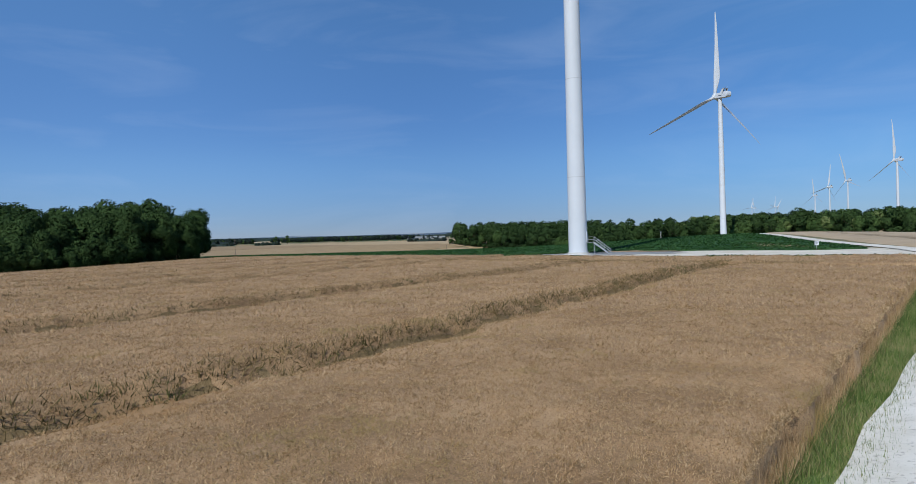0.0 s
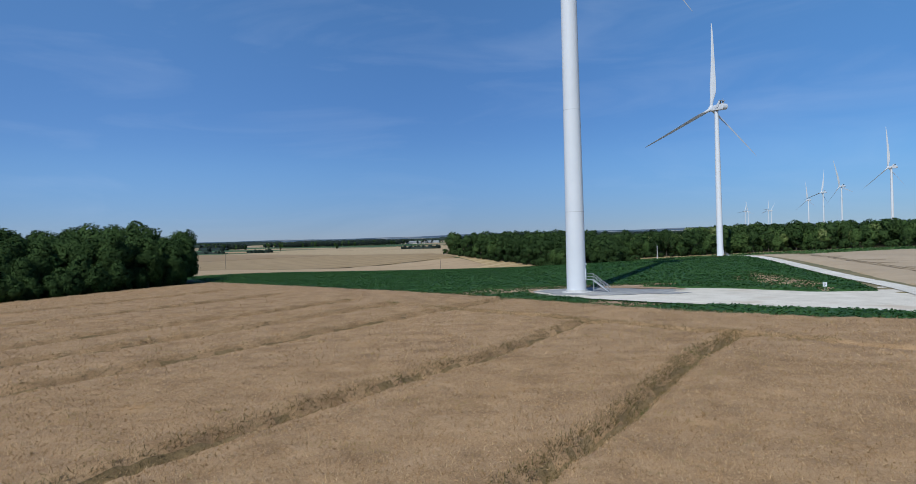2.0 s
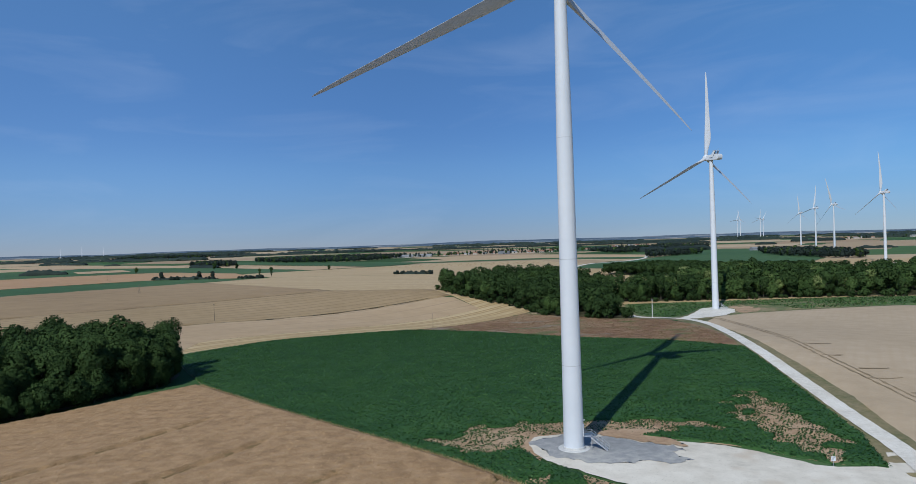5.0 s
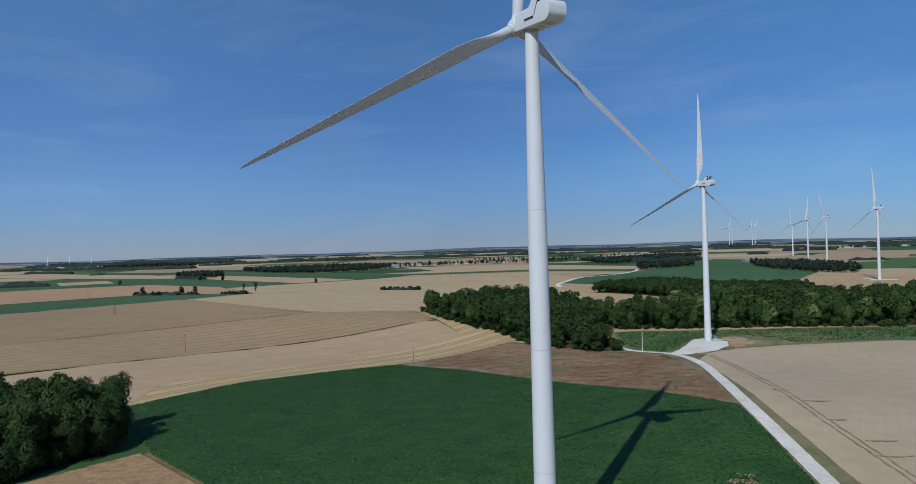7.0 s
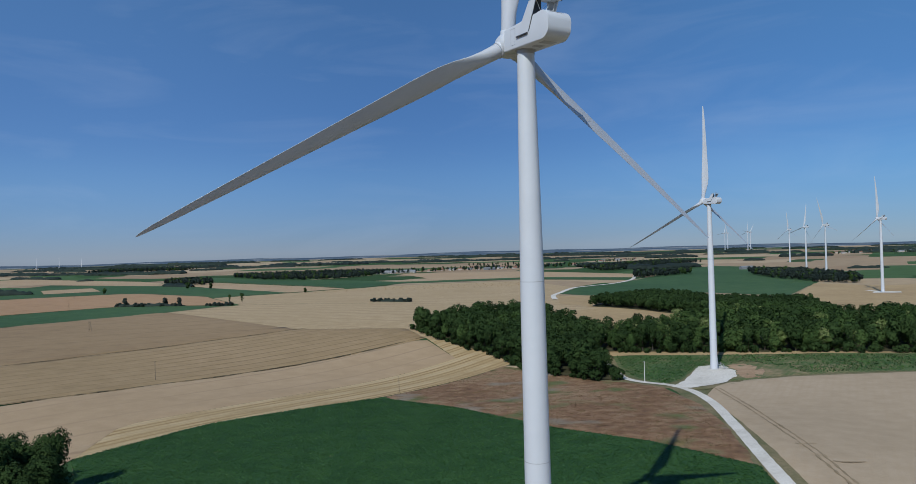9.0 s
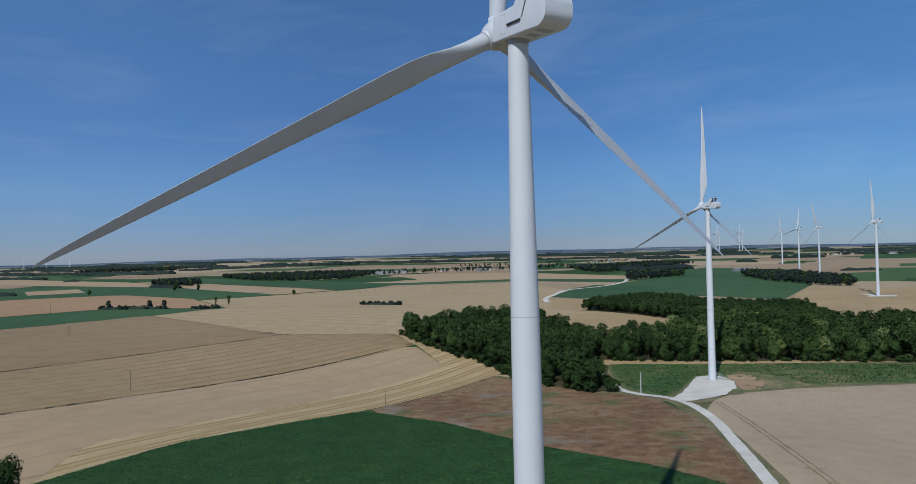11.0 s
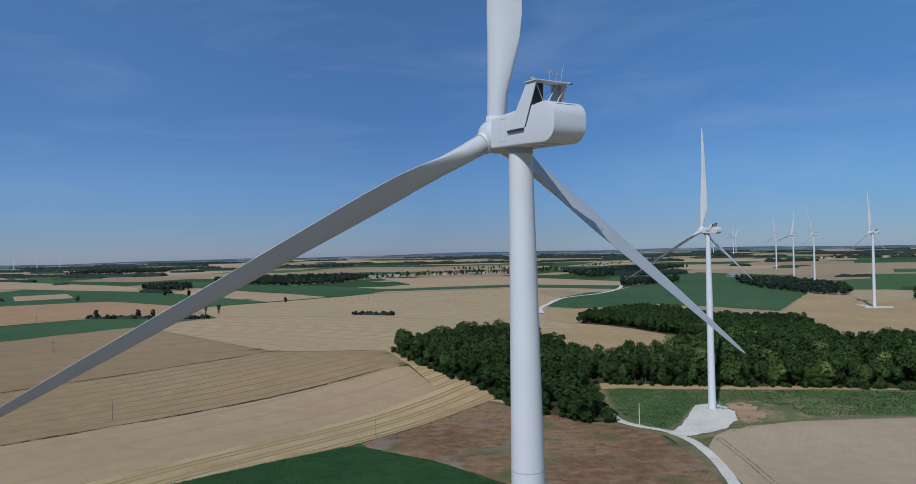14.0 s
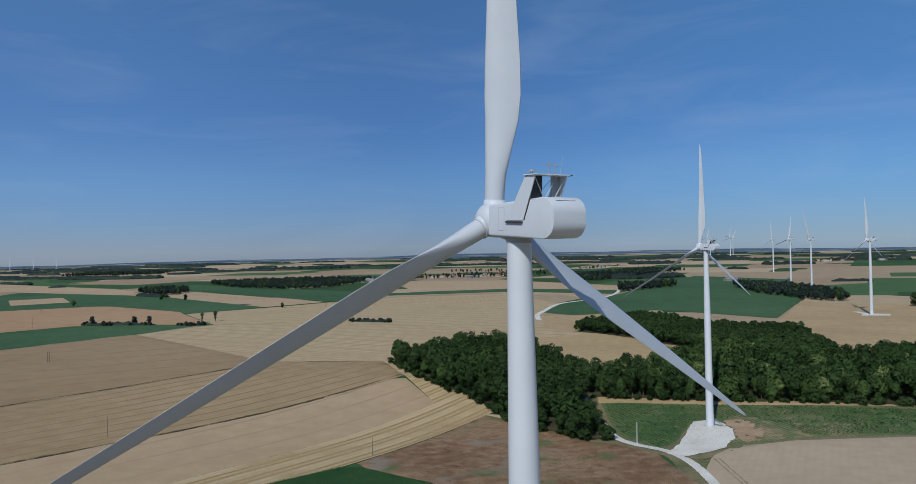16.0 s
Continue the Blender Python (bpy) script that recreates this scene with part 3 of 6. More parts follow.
def lines_of(x, y):
    """Distance across each wheel line in the crop, the headland line last, and how strong it is there."""
    c = x - 0.535 * y + 0.7 * waves(x, y, 40, 9)
    e = 0.707 * (x + y) + 41.3 + 0.7 * waves(x, y, 30, 8)
    before = 1 / (1 + np.exp(np.clip(e * 2.0, -60, 60)))
    for t in TRAMS:
        yield (c - t) * 0.882, (before if t != -5.6 else 1.0) * (1.0 if t > -10 else 0.8)
    yield -e, 0.5 / (1 + np.exp(np.clip(-(x + 27) * 0.5, -60, 60)))


def groove(x, y):
    """How deep the crop is pressed down along the sprayer's wheel lines, 0 to 1."""
    wide = 0.47 + 0.12 * waves(x, y, 5, 10)
    worn = np.clip(0.9 + 0.35 * waves(x, y, 11, 14), 0.6, 1)
    out = 0.0
    for d, strong in lines_of(x, y):
        out = np.maximum(out, strong * worn * np.exp(-((d / wide) ** 2)))
    return out


def crop_relief(x, y, d):
    h = 1.12 + 0.08 * waves(x, y, 9, 1) + 0.06 * waves(x, y, 2.6, 2) + 0.05 * waves(x, y, 1.1, 6)
    for d, strong in lines_of(x, y):
        # stems lean over the line from the far side and are bent down on the near one
        h = h + strong * (0.2 * np.exp(-(((d + 1.7) / 1.1) ** 2)) - 0.28 * np.exp(-(((d - 1.2) / 1.1) ** 2)))
    return h - 0.75 * groove(x, y)


crop_ob = field("rapeseed_field", "ripe dry rapeseed crop, tan, pressed down along wheel lines", CROP, M["rape"], 0.42, 0.02, crop_relief, 0.0, 0.3, 60.7, "crop")
crop_ob.data.materials.append(M["furrow"])
centre = np.zeros(len(crop_ob.data.polygons) * 3)
crop_ob.data.polygons.foreach_get("center", centre)
centre = centre.reshape(-1, 3)
crop_ob.data.polygons.foreach_set("material_index", (groove(centre[:, 0], centre[:, 1]) > 0.56).astype(np.int32))

field("rapeseed_field_outer", "ripe dry rapeseed crop going on beside the copse", CROP_OUTER, M["rape"], 3, 0.02, lambda x, y, d: 1.1 + 0.06 * waves(x, y, 9, 1), 1.05, 0.0, 60.7, "crop")

GREEN = [(-107, 74.5), (-74, 40.5), (-44, 13), (-22, -7), (-2, -29.5), (11, -44.6), (22.5, -53.2), (38, -60.5), (42, -51), (38, -44.5), (22.7, -34.8), (7.7, -22.8), (-1, -14), (-6.5, -8), (-10.5, 1), (-8, 9.5), (6, 12.5), (18.5, 6), (31, 1), (44, -11), (53, -15), (58.5, 5), (62.2, 34), (65.6, 62), (70.6, 105), (47.4, 138.4), (18.1, 168.4), (-19.7, 219.1), (-52.5, 247.0), (-64.2, 248), (-90, 220), (-118.8, 187.6), (-146, 135)]


def thin(x, y):
    """Where the green crop stands thin over the soil, 0 to 1: round the pad and by the track."""
    near = bump_of(x, y, 8, 15, 22, 6) + bump_of(x, y, 6, -24, 20, 7) + 0.9 * bump_of(x, y, 47, 16, 7, 26) + 0.9 * bump_of(x, y, -16, 6, 11, 8)
    return np.clip(1.5 * (near - 0.3 + 0.3 * waves(x, y, 9, 21)), 0, 1)


def bare(x, y):
    """Bare ground, 0 to 1."""
    solid = 1.6 * bump_of(x, y, 15, 9, 9, 3.4)
    spots = thin(x, y) * (0.55 + 0.6 * waves(x, y, 6, 23) + 0.55 * waves(x, y, 1.7, 22))
    return np.clip(np.maximum(spots, solid), 0, 1)


def green_relief(x, y, d):
    h = 0.5 + 0.07 * waves(x, y, 2.2, 11) + 0.06 * waves(x, y, 0.95, 12) + 0.04 * waves(x, y, 14, 13)
    return h - 0.75 * np.clip(3 * thin(x, y), 0, 1)


field("soil_under_crop", "reddish bare soil round the crane pad", GREEN, M["soil"], 8, 0.12, category="soil")
field("green_field", "dense dark green leafy crop", GREEN, M["green"], 0.9, 0.02, green_relief, 0.0, 0.25, 62, "crop")

# fields beyond, nearest first
field("fallow_field", "brown weedy fallow land", [(69.8, 106), (72.5, 118), (80, 160), (85, 206), (82, 255), (72, 272), (65.5, 279), (54, 287), (34, 327), (6.3, 354), (-57, 257), (-52.5, 248), (-19.7, 220), (18.1, 169), (47.4, 139)], M["brown"], 5, 0.2, lambda x, y, d: 0.25 + 0.2 * waves(x, y, 4, 31), 0.0, 0.4)
field("stubble_strip", "yellow mown stubble in narrow rows", [(6.3, 355), (22, 370), (-6, 446), (-52, 460), (-25.8, 385), (-130, 222), (-155, 185), (-146, 136), (-118.8, 188), (-90, 220.5), (-64, 248.5), (-57.5, 258)], M["stubble"], 10, 0.2)
field("wheat_field", "pale pinkish ripe wheat", [(-25.8, 385), (-53, 458), (-217, 246), (-290, 150), (-290, 40), (-150, 50), (-146, 136), (-155, 185), (-130, 222)], M["wheat_pink"], 10, 0.24, lambda x, y, d: 0.5 + 0.03 * waves(x, y, 5, 32), 0.0)
field("barley_field", "tan ripe barley with tractor lines", [(-53, 458.5), (-75, 513), (-170.6, 513), (-295, 362), (-420, 215), (-330, 130), (-217, 246.6)], M["wheat_tan"], 10, 0.22, lambda x, y, d: 0.55 + 0.03 * waves(x, y, 5, 33), 0.0)
field("cereal_field", "brownish ripe cereal field", [(-170.6, 514), (-383, 722), (-463, 612), (-640, 380), (-420, 215), (-295, 362)], M["wheat_brown"], 12, 0.22, lambda x, y, d: 0.6 + 0.04 * waves(x, y, 9, 34), 0.0)
field("stubble_field", "pale harvested stubble field", [(-172, 515), (-75, 514), (-53, 460), (-30, 440), (20, 470), (60, 640), (41, 690), (-95, 777), (-226, 816), (-325, 812), (-381, 722)], M["stubble_far"], 14, 0.2)
field("green_strip", "green strip of crop behind a hedge", [(-383, 718), (-345, 800), (-367, 813), (-499, 823), (-564, 761), (-800, 480), (-700, 330), (-640, 381), (-466, 614)], M["green_far"], 16, 0.25)
field("reddish_field", "reddish tan ripe field", [(-345, 842), (-427, 970), (-449, 1010), (-647, 1166), (-789, 1097), (-1150, 800), (-900, 560), (-800, 482), (-568, 767), (-504, 837), (-372, 822)], M["wheat_orange"], 20, 0.3)
field("bale_field", "pale stubble dotted with straw bales", [(-325, 813), (-226, 817), (-95, 778), (41, 691), (90, 735), (100, 870), (150, 1052), (80, 1290), (-110, 1251), (-246, 1144), (-319, 1066), (-425, 972), (-345, 844)], M["stubble_far"], 18, 0.25)
field("left_green_field", "green meadow strip among stubble", [(-332, 1069), (-427, 972), (-449, 1012), (-647, 1168), (-789, 1099), (-1150, 802), (-1500, 1000), (-1105, 1566), (-1123, 1671), (-742, 1460), (-564, 1309)], M["green_far"], 24, 0.35)
field("pale_patch", "small pale mown patch in a green field", [(-955, 1368), (-875, 1428), (-772, 1275), (-849, 1215)], M["wheat_pink"], 20, 0.7)
field("mown_field", "mown field with rows of bales", [(-752, 1520), (-658, 1573), (-250, 1158), (-334, 1071), (-566, 1311)], M["wheat_pink"], 20, 0.4)
field("far_green_field", "broad green field before the village", [(-796, 1920), (-458, 1619), (-250, 1440), (-113, 1299), (80, 1355), (282, 1250), (330, 1330), (100, 1440), (-113, 1380), (-150, 1320), (-233, 1167), (-253, 1171), (-678, 1624)], M["green_far"], 24, 0.45)
field("village_field", "pale field beside the village", [(-249, 1870), (-140, 1540), (-113, 1382), (100, 1442), (330, 1332), (340, 1480), (107, 1787)], M["wheat_pink"], 24, 0.4)
field("long_field", "long pale stubble field", [(-1123, 1673), (-742, 1462), (-800, 1600), (-930, 1760), (-1500, 2150), (-1700, 2000)], M["wheat_pink"], 30, 0.45)
field("hill_green_field", "green field behind the wood", [(105, 911), (150, 1050), (288, 1246), (501, 1627), (624, 1822), (760, 1560), (525, 1032), (380, 792), (276, 935), (143, 865)], M["green_far"], 20, 0.3)
field("clearing_field", "ripe field in a clearing of the wood", [(134, 645), (85, 731), (100, 868), (143, 864), (276, 930), (240, 700), (212, 636), (195, 552), (190, 470), (92, 446), (64, 455), (12, 526), (30, 600), (62, 640)], M["wheat_gold"], 14, 0.3)
field("turbine_field", "tan field round a far turbine", [(374, 771), (525, 1030), (574, 941), (720, 930), (860, 820), (640, 450), (520, 435), (370, 500), (292, 445), (305, 560), (325, 660)], M["wheat_gold"], 18, 0.3)
field("maize_field", "patchy young maize in rows on dry soil", [(73, 300), (80, 385), (145, 362), (240, 331), (410, 275), (330, 235), (208, 266), (150, 270), (128, 262), (118, 262), (125, 275.6), (129, 293), (126.5, 311), (115, 309), (98, 276), (84, 262)], M["maize_rows"], 7, 0.22, lambda x, y, d: 0.2 + 0.1 * waves(x, y, 3, 37), 0.0, 0.4)
field("pale_wheat_field", "pale ripe wheat beside the track", [(64, -10), (68, 15), (71, 30), (74, 58), (77.5, 95), (88, 170), (94.5, 226), (106, 249), (118, 259), (150, 265), (208, 262), (330, 230), (300, 60), (150, -60), (66, -70), (60, -30)], M["wheat_plain"], 5, 0.22, lambda x, y, d: 0.5 + 0.05 * waves(x, y, 4, 38) + 0.04 * waves(x, y, 11, 39), 0.0)
RUTS = [(78, -20), (83.2, 29), (85.1, 55), (87.6, 87), (92.6, 123), (96, 153), (101, 197), (104.2, 240)]
for shift in (-1.0, 1.0):
    ribbon("wheel_rut", "thin tyre track pressed into the wheat", [(x + shift, y) for x, y in RUTS], 0.55, M["rut"], 0.85, 0.3, 2, "tyre track")
for x, y, long in ((86, 36, 7), (84, 52, 9), (88, 64, 8), (87, 84, 6), (92, 108, 9), (90.5, 128, 6)):
    ribbon("lodged_wheat", "flattened wheat beside the tyre tracks", [(x, y), (x + 0.5 * long, y - 1.2), (x + long, y - 0.4)], 1.0, M["rut"], 0.84, 0.6, 2, "crop")

field("soil_strip", "bare tan headland along the wood", [(76, 366), (80, 384), (122, 373), (155, 361), (202, 346), (242, 331), (430, 272), (426, 262), (238, 320), (198, 330), (150, 342), (118, 354), (90, 364)], M["wheat_gold"], 6, 0.5, None, None, 0.8, category="soil")
field("soil_patch", "rutted reddish soil beside the gravel pad", [(131, 300), (134, 312), (144, 311), (149, 296), (143, 280), (136, 267), (128, 266), (127, 276), (131, 292)], M["soil"], 3, 0.46, lambda x, y, d: 0.05 * np.sin((x * 0.9 + y * 0.45) * 5.0) + 0.08 * waves(x, y, 3, 51), -0.1, 1.6, category="soil")
field("grass_patch", "rough grass round the gravel pad", [(92, 246), (104, 251), (115, 257), (128, 262), (140, 258), (120, 252), (104, 243), (97, 240)], M["verge"], 3, 0.47, lambda x, y, d: 0.2 + 0.1 * waves(x, y, 2, 52), 0.0, 0.5, category="grass")
for line, wide in (([(-165, 519), (-295, 362), (-420, 213)], 1.5), ([(-55, 461), (-130, 360), (-217, 246.5), (-330, 128)], 1.5)):
    ribbon("grass_strip", "dark dry grass strip between fields", line, wide, M["strip"], 0.72, 0.7, 4, "grass")

field("field_margin", "dry grassy margin between the fields and the track", [(30, 60), (120, 60), (340, 220), (425, 268), (240, 330), (76, 392), (52, 285), (86, 250), (70, 110)], M["verge"], 6, 0.14, category="grass")
field("headland", "pale mown headland beside the wood", [(41, 690), (60, 638), (90, 640), (134, 647), (112, 690), (100, 740), (90, 736)], M["stubble_far"], 10, 0.14)

# tracks and pads
TRACK = [(-78, -255), (-45, -200), (-21.3, -158.5), (-5.0, -134.1), (2.5, -123.1), (13.2, -109.1), (32, -77.5), (44, -57), (53, -33), (59.5, -10), (63, 17), (66.6, 48), (69.8, 76), (75, 115), (83, 160), (90.3, 203), (92, 235), (88, 257), (77, 273), (71, 288), (70, 310), (70, 370), (73, 440)]
field("verge", "dry grassy verge along the track", [(59, -28), (64.5, -8), (68.5, 15), (71.5, 30), (74.5, 58), (78, 95), (88.5, 170), (95, 226), (104, 247), (97, 258), (86, 262), (84, 256), (87, 206), (79.5, 160), (70.5, 115), (65.5, 76), (62.2, 48), (58.6, 17), (55, -6), (51, -14)], M["verge"], 3, 0.2, lambda x, y, d: 0.08 + 0.07 * waves(x, y, 2, 41), 0.0, 0.3)
field("grass_verge", "green grassy verge between crop and track", [(-50, -200), (-25, -160), (-7.6, -132.4), (-2, -123.6), (8.8, -106.3), (28.2, -75), (37, -62), (43, -50), (50, -46), (42, -66), (14, -110), (0, -128), (-20, -162), (-44, -200)], M["grass"], 1.0, 0.1, lambda x, y, d: 0.14 + 0.08 * waves(x, y, 2, 42), 0.0, 0.2)
ribbon("track", "white limestone gravel farm track", TRACK, 4.2, M["gravel"], 0.42, 0.12, 8)
field("crane_pad", "pale gravel crane pad at the turbine", [(-9.4, 2), (-6, -7.5), (-0.8, -13.3), (8, -22), (23, -34.2), (38, -44), (43, -51), (50, -44), (57, -24), (60, -8), (57.5, -4), (53.5, -14), (43, -13.5), (30.3, -0.5), (18.3, 4.5), (6.2, 10.8), (-1.5, 10), (-7.4, 8.2)], M["pad"], 3, 0.30, None, None, 0.5, category="gravel pad")
field("stone_bed", "grey crushed stone round the tower foot", [(-8, 3), (-5, -4), (2, -9), (9, -10), (13, -7.5), (17, -11), (21, -8.5), (18, -4), (22, -2), (15, 2.5), (6, 8), (-2, 8.5), (-7, 7)], M["stone"], 0.8, 0.36, None, None, 1.3, category="gravel pad")
field("soil_edge", "orange bare soil spread beside the crane pad", [(5, 10.4), (11.7, 13), (17, 10.5), (20.5, 5.5), (22.5, 0), (17, 1.5), (12, 5), (8, 7)], M["soil"], 0.8, 0.42, None, None, 0.9, category="soil")
field("crane_pad_far", "white gravel pad at the second turbine", [(86, 253), (98, 272), (106, 288), (114, 305), (118, 311), (127, 313), (131, 305), (131, 292), (126, 275), (114, 258), (104, 252), (92, 247)], M["gravel"], 4, 0.44, None, None, 0.6, category="gravel pad")
field("crane_pad_distant", "white gravel pad under a distant turbine", [(488, 800), (520, 792), (531, 812), (512, 822), (514, 850), (506, 852), (503, 822)], M["gravel"], 8, 0.55, None, None, 0.3, category="gravel pad")
ribbon("far_road", "pale lane winding towards the village", [(88, 800), (93, 870), (112, 940), (150, 1053), (230, 1150), (286, 1262), (330, 1430)], 7, M["gravel"], 0.7, 0.4)


# ---- wind turbines ----
HUB_Z, TOP_Z = 95.0, 92.9


def tower_radius(z):
    return 2.02 - 0.29 * min(z, 40) / 40 - 0.08 * min(max(0.0, z - 40), 20) / 20 - 0.49 * max(0.0, z - 60) / 33


def make_tower_meshes():
    cuts = [0.9, 17, 38, 62, TOP_Z]
    meshes = []
    for a, b in zip(cuts, cuts[1:]):
        bm = bmesh.new()
        prof = [(tower_radius(a + (b - a) * k / 6), a + (b - a) * k / 6) for k in range(7)]
        lathe(bm, prof, 56, caps=False)
        for f in bm.faces:
            f.smooth = True
        me = bpy.data.meshes.new("tower_section")
        bm.to_mesh(me)
        bm.free()
        me.materials.append(M["paint"])
        meshes.append(me)
    seam = []
    for z in cuts[1:-1]:
        bm = bmesh.new()
        lathe(bm, [(tower_radius(z) + 0.012, z - 0.04), (tower_radius(z) + 0.012, z + 0.04)], 56, caps=False)
        me = bpy.data.meshes.new("flange_seam")
        bm.to_mesh(me)
        bm.free()
        me.materials.append(M["joint"])
        seam.append(me)
    bm = bmesh.new()
    lathe(bm, [(3.1, -0.5), (3.1, 0.5), (3.02, 0.56), (2.25, 0.6), (2.25, 0.92), (2.0, 0.94)], 48)
    foot = bpy.data.meshes.new("foundation_ring")
    bm.to_mesh(foot)
    bm.free()
    foot.materials.append(M["concrete"])
    return meshes, seam, foot


def make_blade_mesh():
    """One blade along +Z from the hub's centre; +Y is up-wind. Chord, thickness, twist and the up-wind bend vary along it."""
    stations = [(1.2, 2.0, 1.0, 20, 0.0), (2.6, 2.0, 1.0, 20, 0.0), (4.5, 2.15, 0.88, 19, 0.0), (7, 2.75, 0.62, 17, 0.05), (10, 3.45, 0.42, 14, 0.1), (12.5, 3.75, 0.33, 12, 0.15),
                (16, 3.6, 0.28, 9.5, 0.25), (21, 3.1, 0.245, 7, 0.45), (27, 2.6, 0.22, 5, 0.75), (33, 2.15, 0.2, 3.2, 1.1), (39, 1.75, 0.19, 1.8, 1.55), (45, 1.35, 0.18, 0.8, 2.05),
                (49.5, 1.0, 0.18, 0.2, 2.45), (52.5, 0.68, 0.18, 0, 2.75), (54, 0.36, 0.18, 0, 2.9), (54.5, 0.08, 0.2, 0, 2.95)]
    n, rings = 20, []
    bm = bmesh.new()
    cone = math.tan(radians(1.6))
    for r, chord, thick, twist, bend in stations:
        ring = []
        blend = min(max((r - 2.6) / 7.4, 0), 1)
        blend = blend * blend * (3 - 2 * blend)
        for k in range(n):
            a = math.tau * k / n
            cx, cy = math.cos(a), math.sin(a)
            round_x, round_y = cx * chord / 2, cy * chord / 2 * thick
            s = (1 - cx) / 2
            yt = 5 * thick * (0.2969 * math.sqrt(s) - 0.126 * s - 0.3516 * s * s + 0.2843 * s ** 3 - 0.1036 * s ** 4) * chord
            foil_x = (0.32 - s) * chord
            foil_y = yt * (1 if cy >= 0 else -0.75) * (1 if abs(cy) > 1e-6 else 0)
            x, y = round_x * (1 - blend) + foil_x * blend, round_y * (1 - blend) + foil_y * blend
            t = radians(twist + PITCH)
            x = -x
            ring.append(bm.verts.new((x * math.cos(t) + y * math.sin(t), -x * math.sin(t) + y * math.cos(t) + bend + cone * r, r)))
        rings.append(ring)
    for a, b in zip(rings, rings[1:]):
        for k in range(n):
            bm.faces.new((a[k], b[k], b[(k + 1) % n], a[(k + 1) % n]))
    bm.faces.new(rings[-1])
    bmesh.ops.recalc_face_normals(bm, faces=bm.faces)
    for f in bm.faces:
        f.smooth = True
    me = bpy.data.meshes.new("blade")
    bm.to_mesh(me)
    bm.free()
    me.materials.append(M["blade"])
    return me


PITCH = 33.0


def make_hub_mesh():
    """Spinner with a rounded nose; +Y is up-wind."""
    bm = bmesh.new()
    lathe(bm, [(1.45, -1.55), (1.72, -1.35), (1.8, -0.6), (1.78, 0.3), (1.62, 1.0), (1.3, 1.6), (0.8, 2.05), (0.25, 2.25)], 40)
    bmesh.ops.rotate(bm, verts=bm.verts, matrix=Matrix.Rotation(radians(-90), 3, "X"))
    for k in range(3):
        d = Vector((math.sin(math.tau * k / 3), 0, math.cos(math.tau * k / 3)))
        rod(bm, d * 0.9, d * 1.95, 1.16, 1.12, 28)
    for f in bm.faces:
        f.smooth = len(f.verts) == 4
    me = bpy.data.meshes.new("hub")
    bm.to_mesh(me)
    bm.free()
    me.materials.append(M["paint"])
    return me


def nacelle_section(y):
    """Half width, bottom and top of the housing at y."""
    top = 3.15 + 0.5 * min(max((1.5 - y) / 7.5, 0), 1)
    return 1.78, 0.0, top


def make_nacelle_mesh():
    """Boxy housing; the tail is a barrel lying across, its side edges crisp."""
    bm = bmesh.new()
    rings = []
    tail = -5.9
    stations = [(2.75, 0, 0, 0.3), (2.55, 0, 0, 0.3), (2.0, 0, 0, 0.26), (0.5, 0, 0, 0.24), (-1.5, 0, 0, 0.22), (-3.5, 0, 0, 0.18), (-5.2, 0, 0, 0.12), (tail, 0, 0, 0.05)]
    for k in range(1, 9):
        a = radians(86 * k / 8)
        up = 1 - math.cos(a) ** 0.9
        stations.append((tail - 1.65 * math.sin(a), 1.5 * up, 1.5 * up, 0.05))
    for y, low_cut, high_cut, r in stations:
        w, b, t = nacelle_section(y)
        if y > 2.6:
            w, b, t = w - 0.25, b + 0.25, t - 0.25
        lo, hi = b + low_cut, t - high_cut
        ring = []
        for cx, cz, a0 in ((w - r, hi - r, 0), (-(w - r), hi - r, 90), (-(w - r), lo + r, 180), (w - r, lo + r, 270)):
            for k in range(5):
                a = radians(a0 + 22.5 * k)
                ring.append(bm.verts.new((cx + r * math.cos(a), y, cz + r * math.sin(a))))
        rings.append(ring)
    n = len(rings[0])
    for a, b in zip(rings, rings[1:]):
        for k in range(n):
            bm.faces.new((a[k], b[k], b[(k + 1) % n], a[(k + 1) % n]))
    bm.faces.new(rings[0])
    bm.faces.new(list(reversed(rings[-1])))
    bmesh.ops.recalc_face_normals(bm, faces=bm.faces)
    for f in bm.faces:
        f.smooth = True
    for e in bm.edges:
        e.smooth = e.calc_face_angle(0.0) < radians(30 if max(v.co.y for v in e.verts) > -5.5 else 17)
    me = bpy.data.meshes.new("housing")
    bm.to_mesh(me)
    bm.free()
    me.materials.append(M["paint"])
    return me


def slab(bm, pts, thickness):
    """A flat panel from corner points, with thickness along its normal."""
    vs = [bm.verts.new(p) for p in pts]
    f = bm.faces.new(vs)
    f.normal_update()
    n = f.normal.copy()
    r = bmesh.ops.extrude_face_region(bm, geom=[f])
    bmesh.ops.translate(bm, verts=[v for v in r["geom"] if isinstance(v, bmesh.types.BMVert)], vec=n * thickness)


TURBINE_MESHES = {}


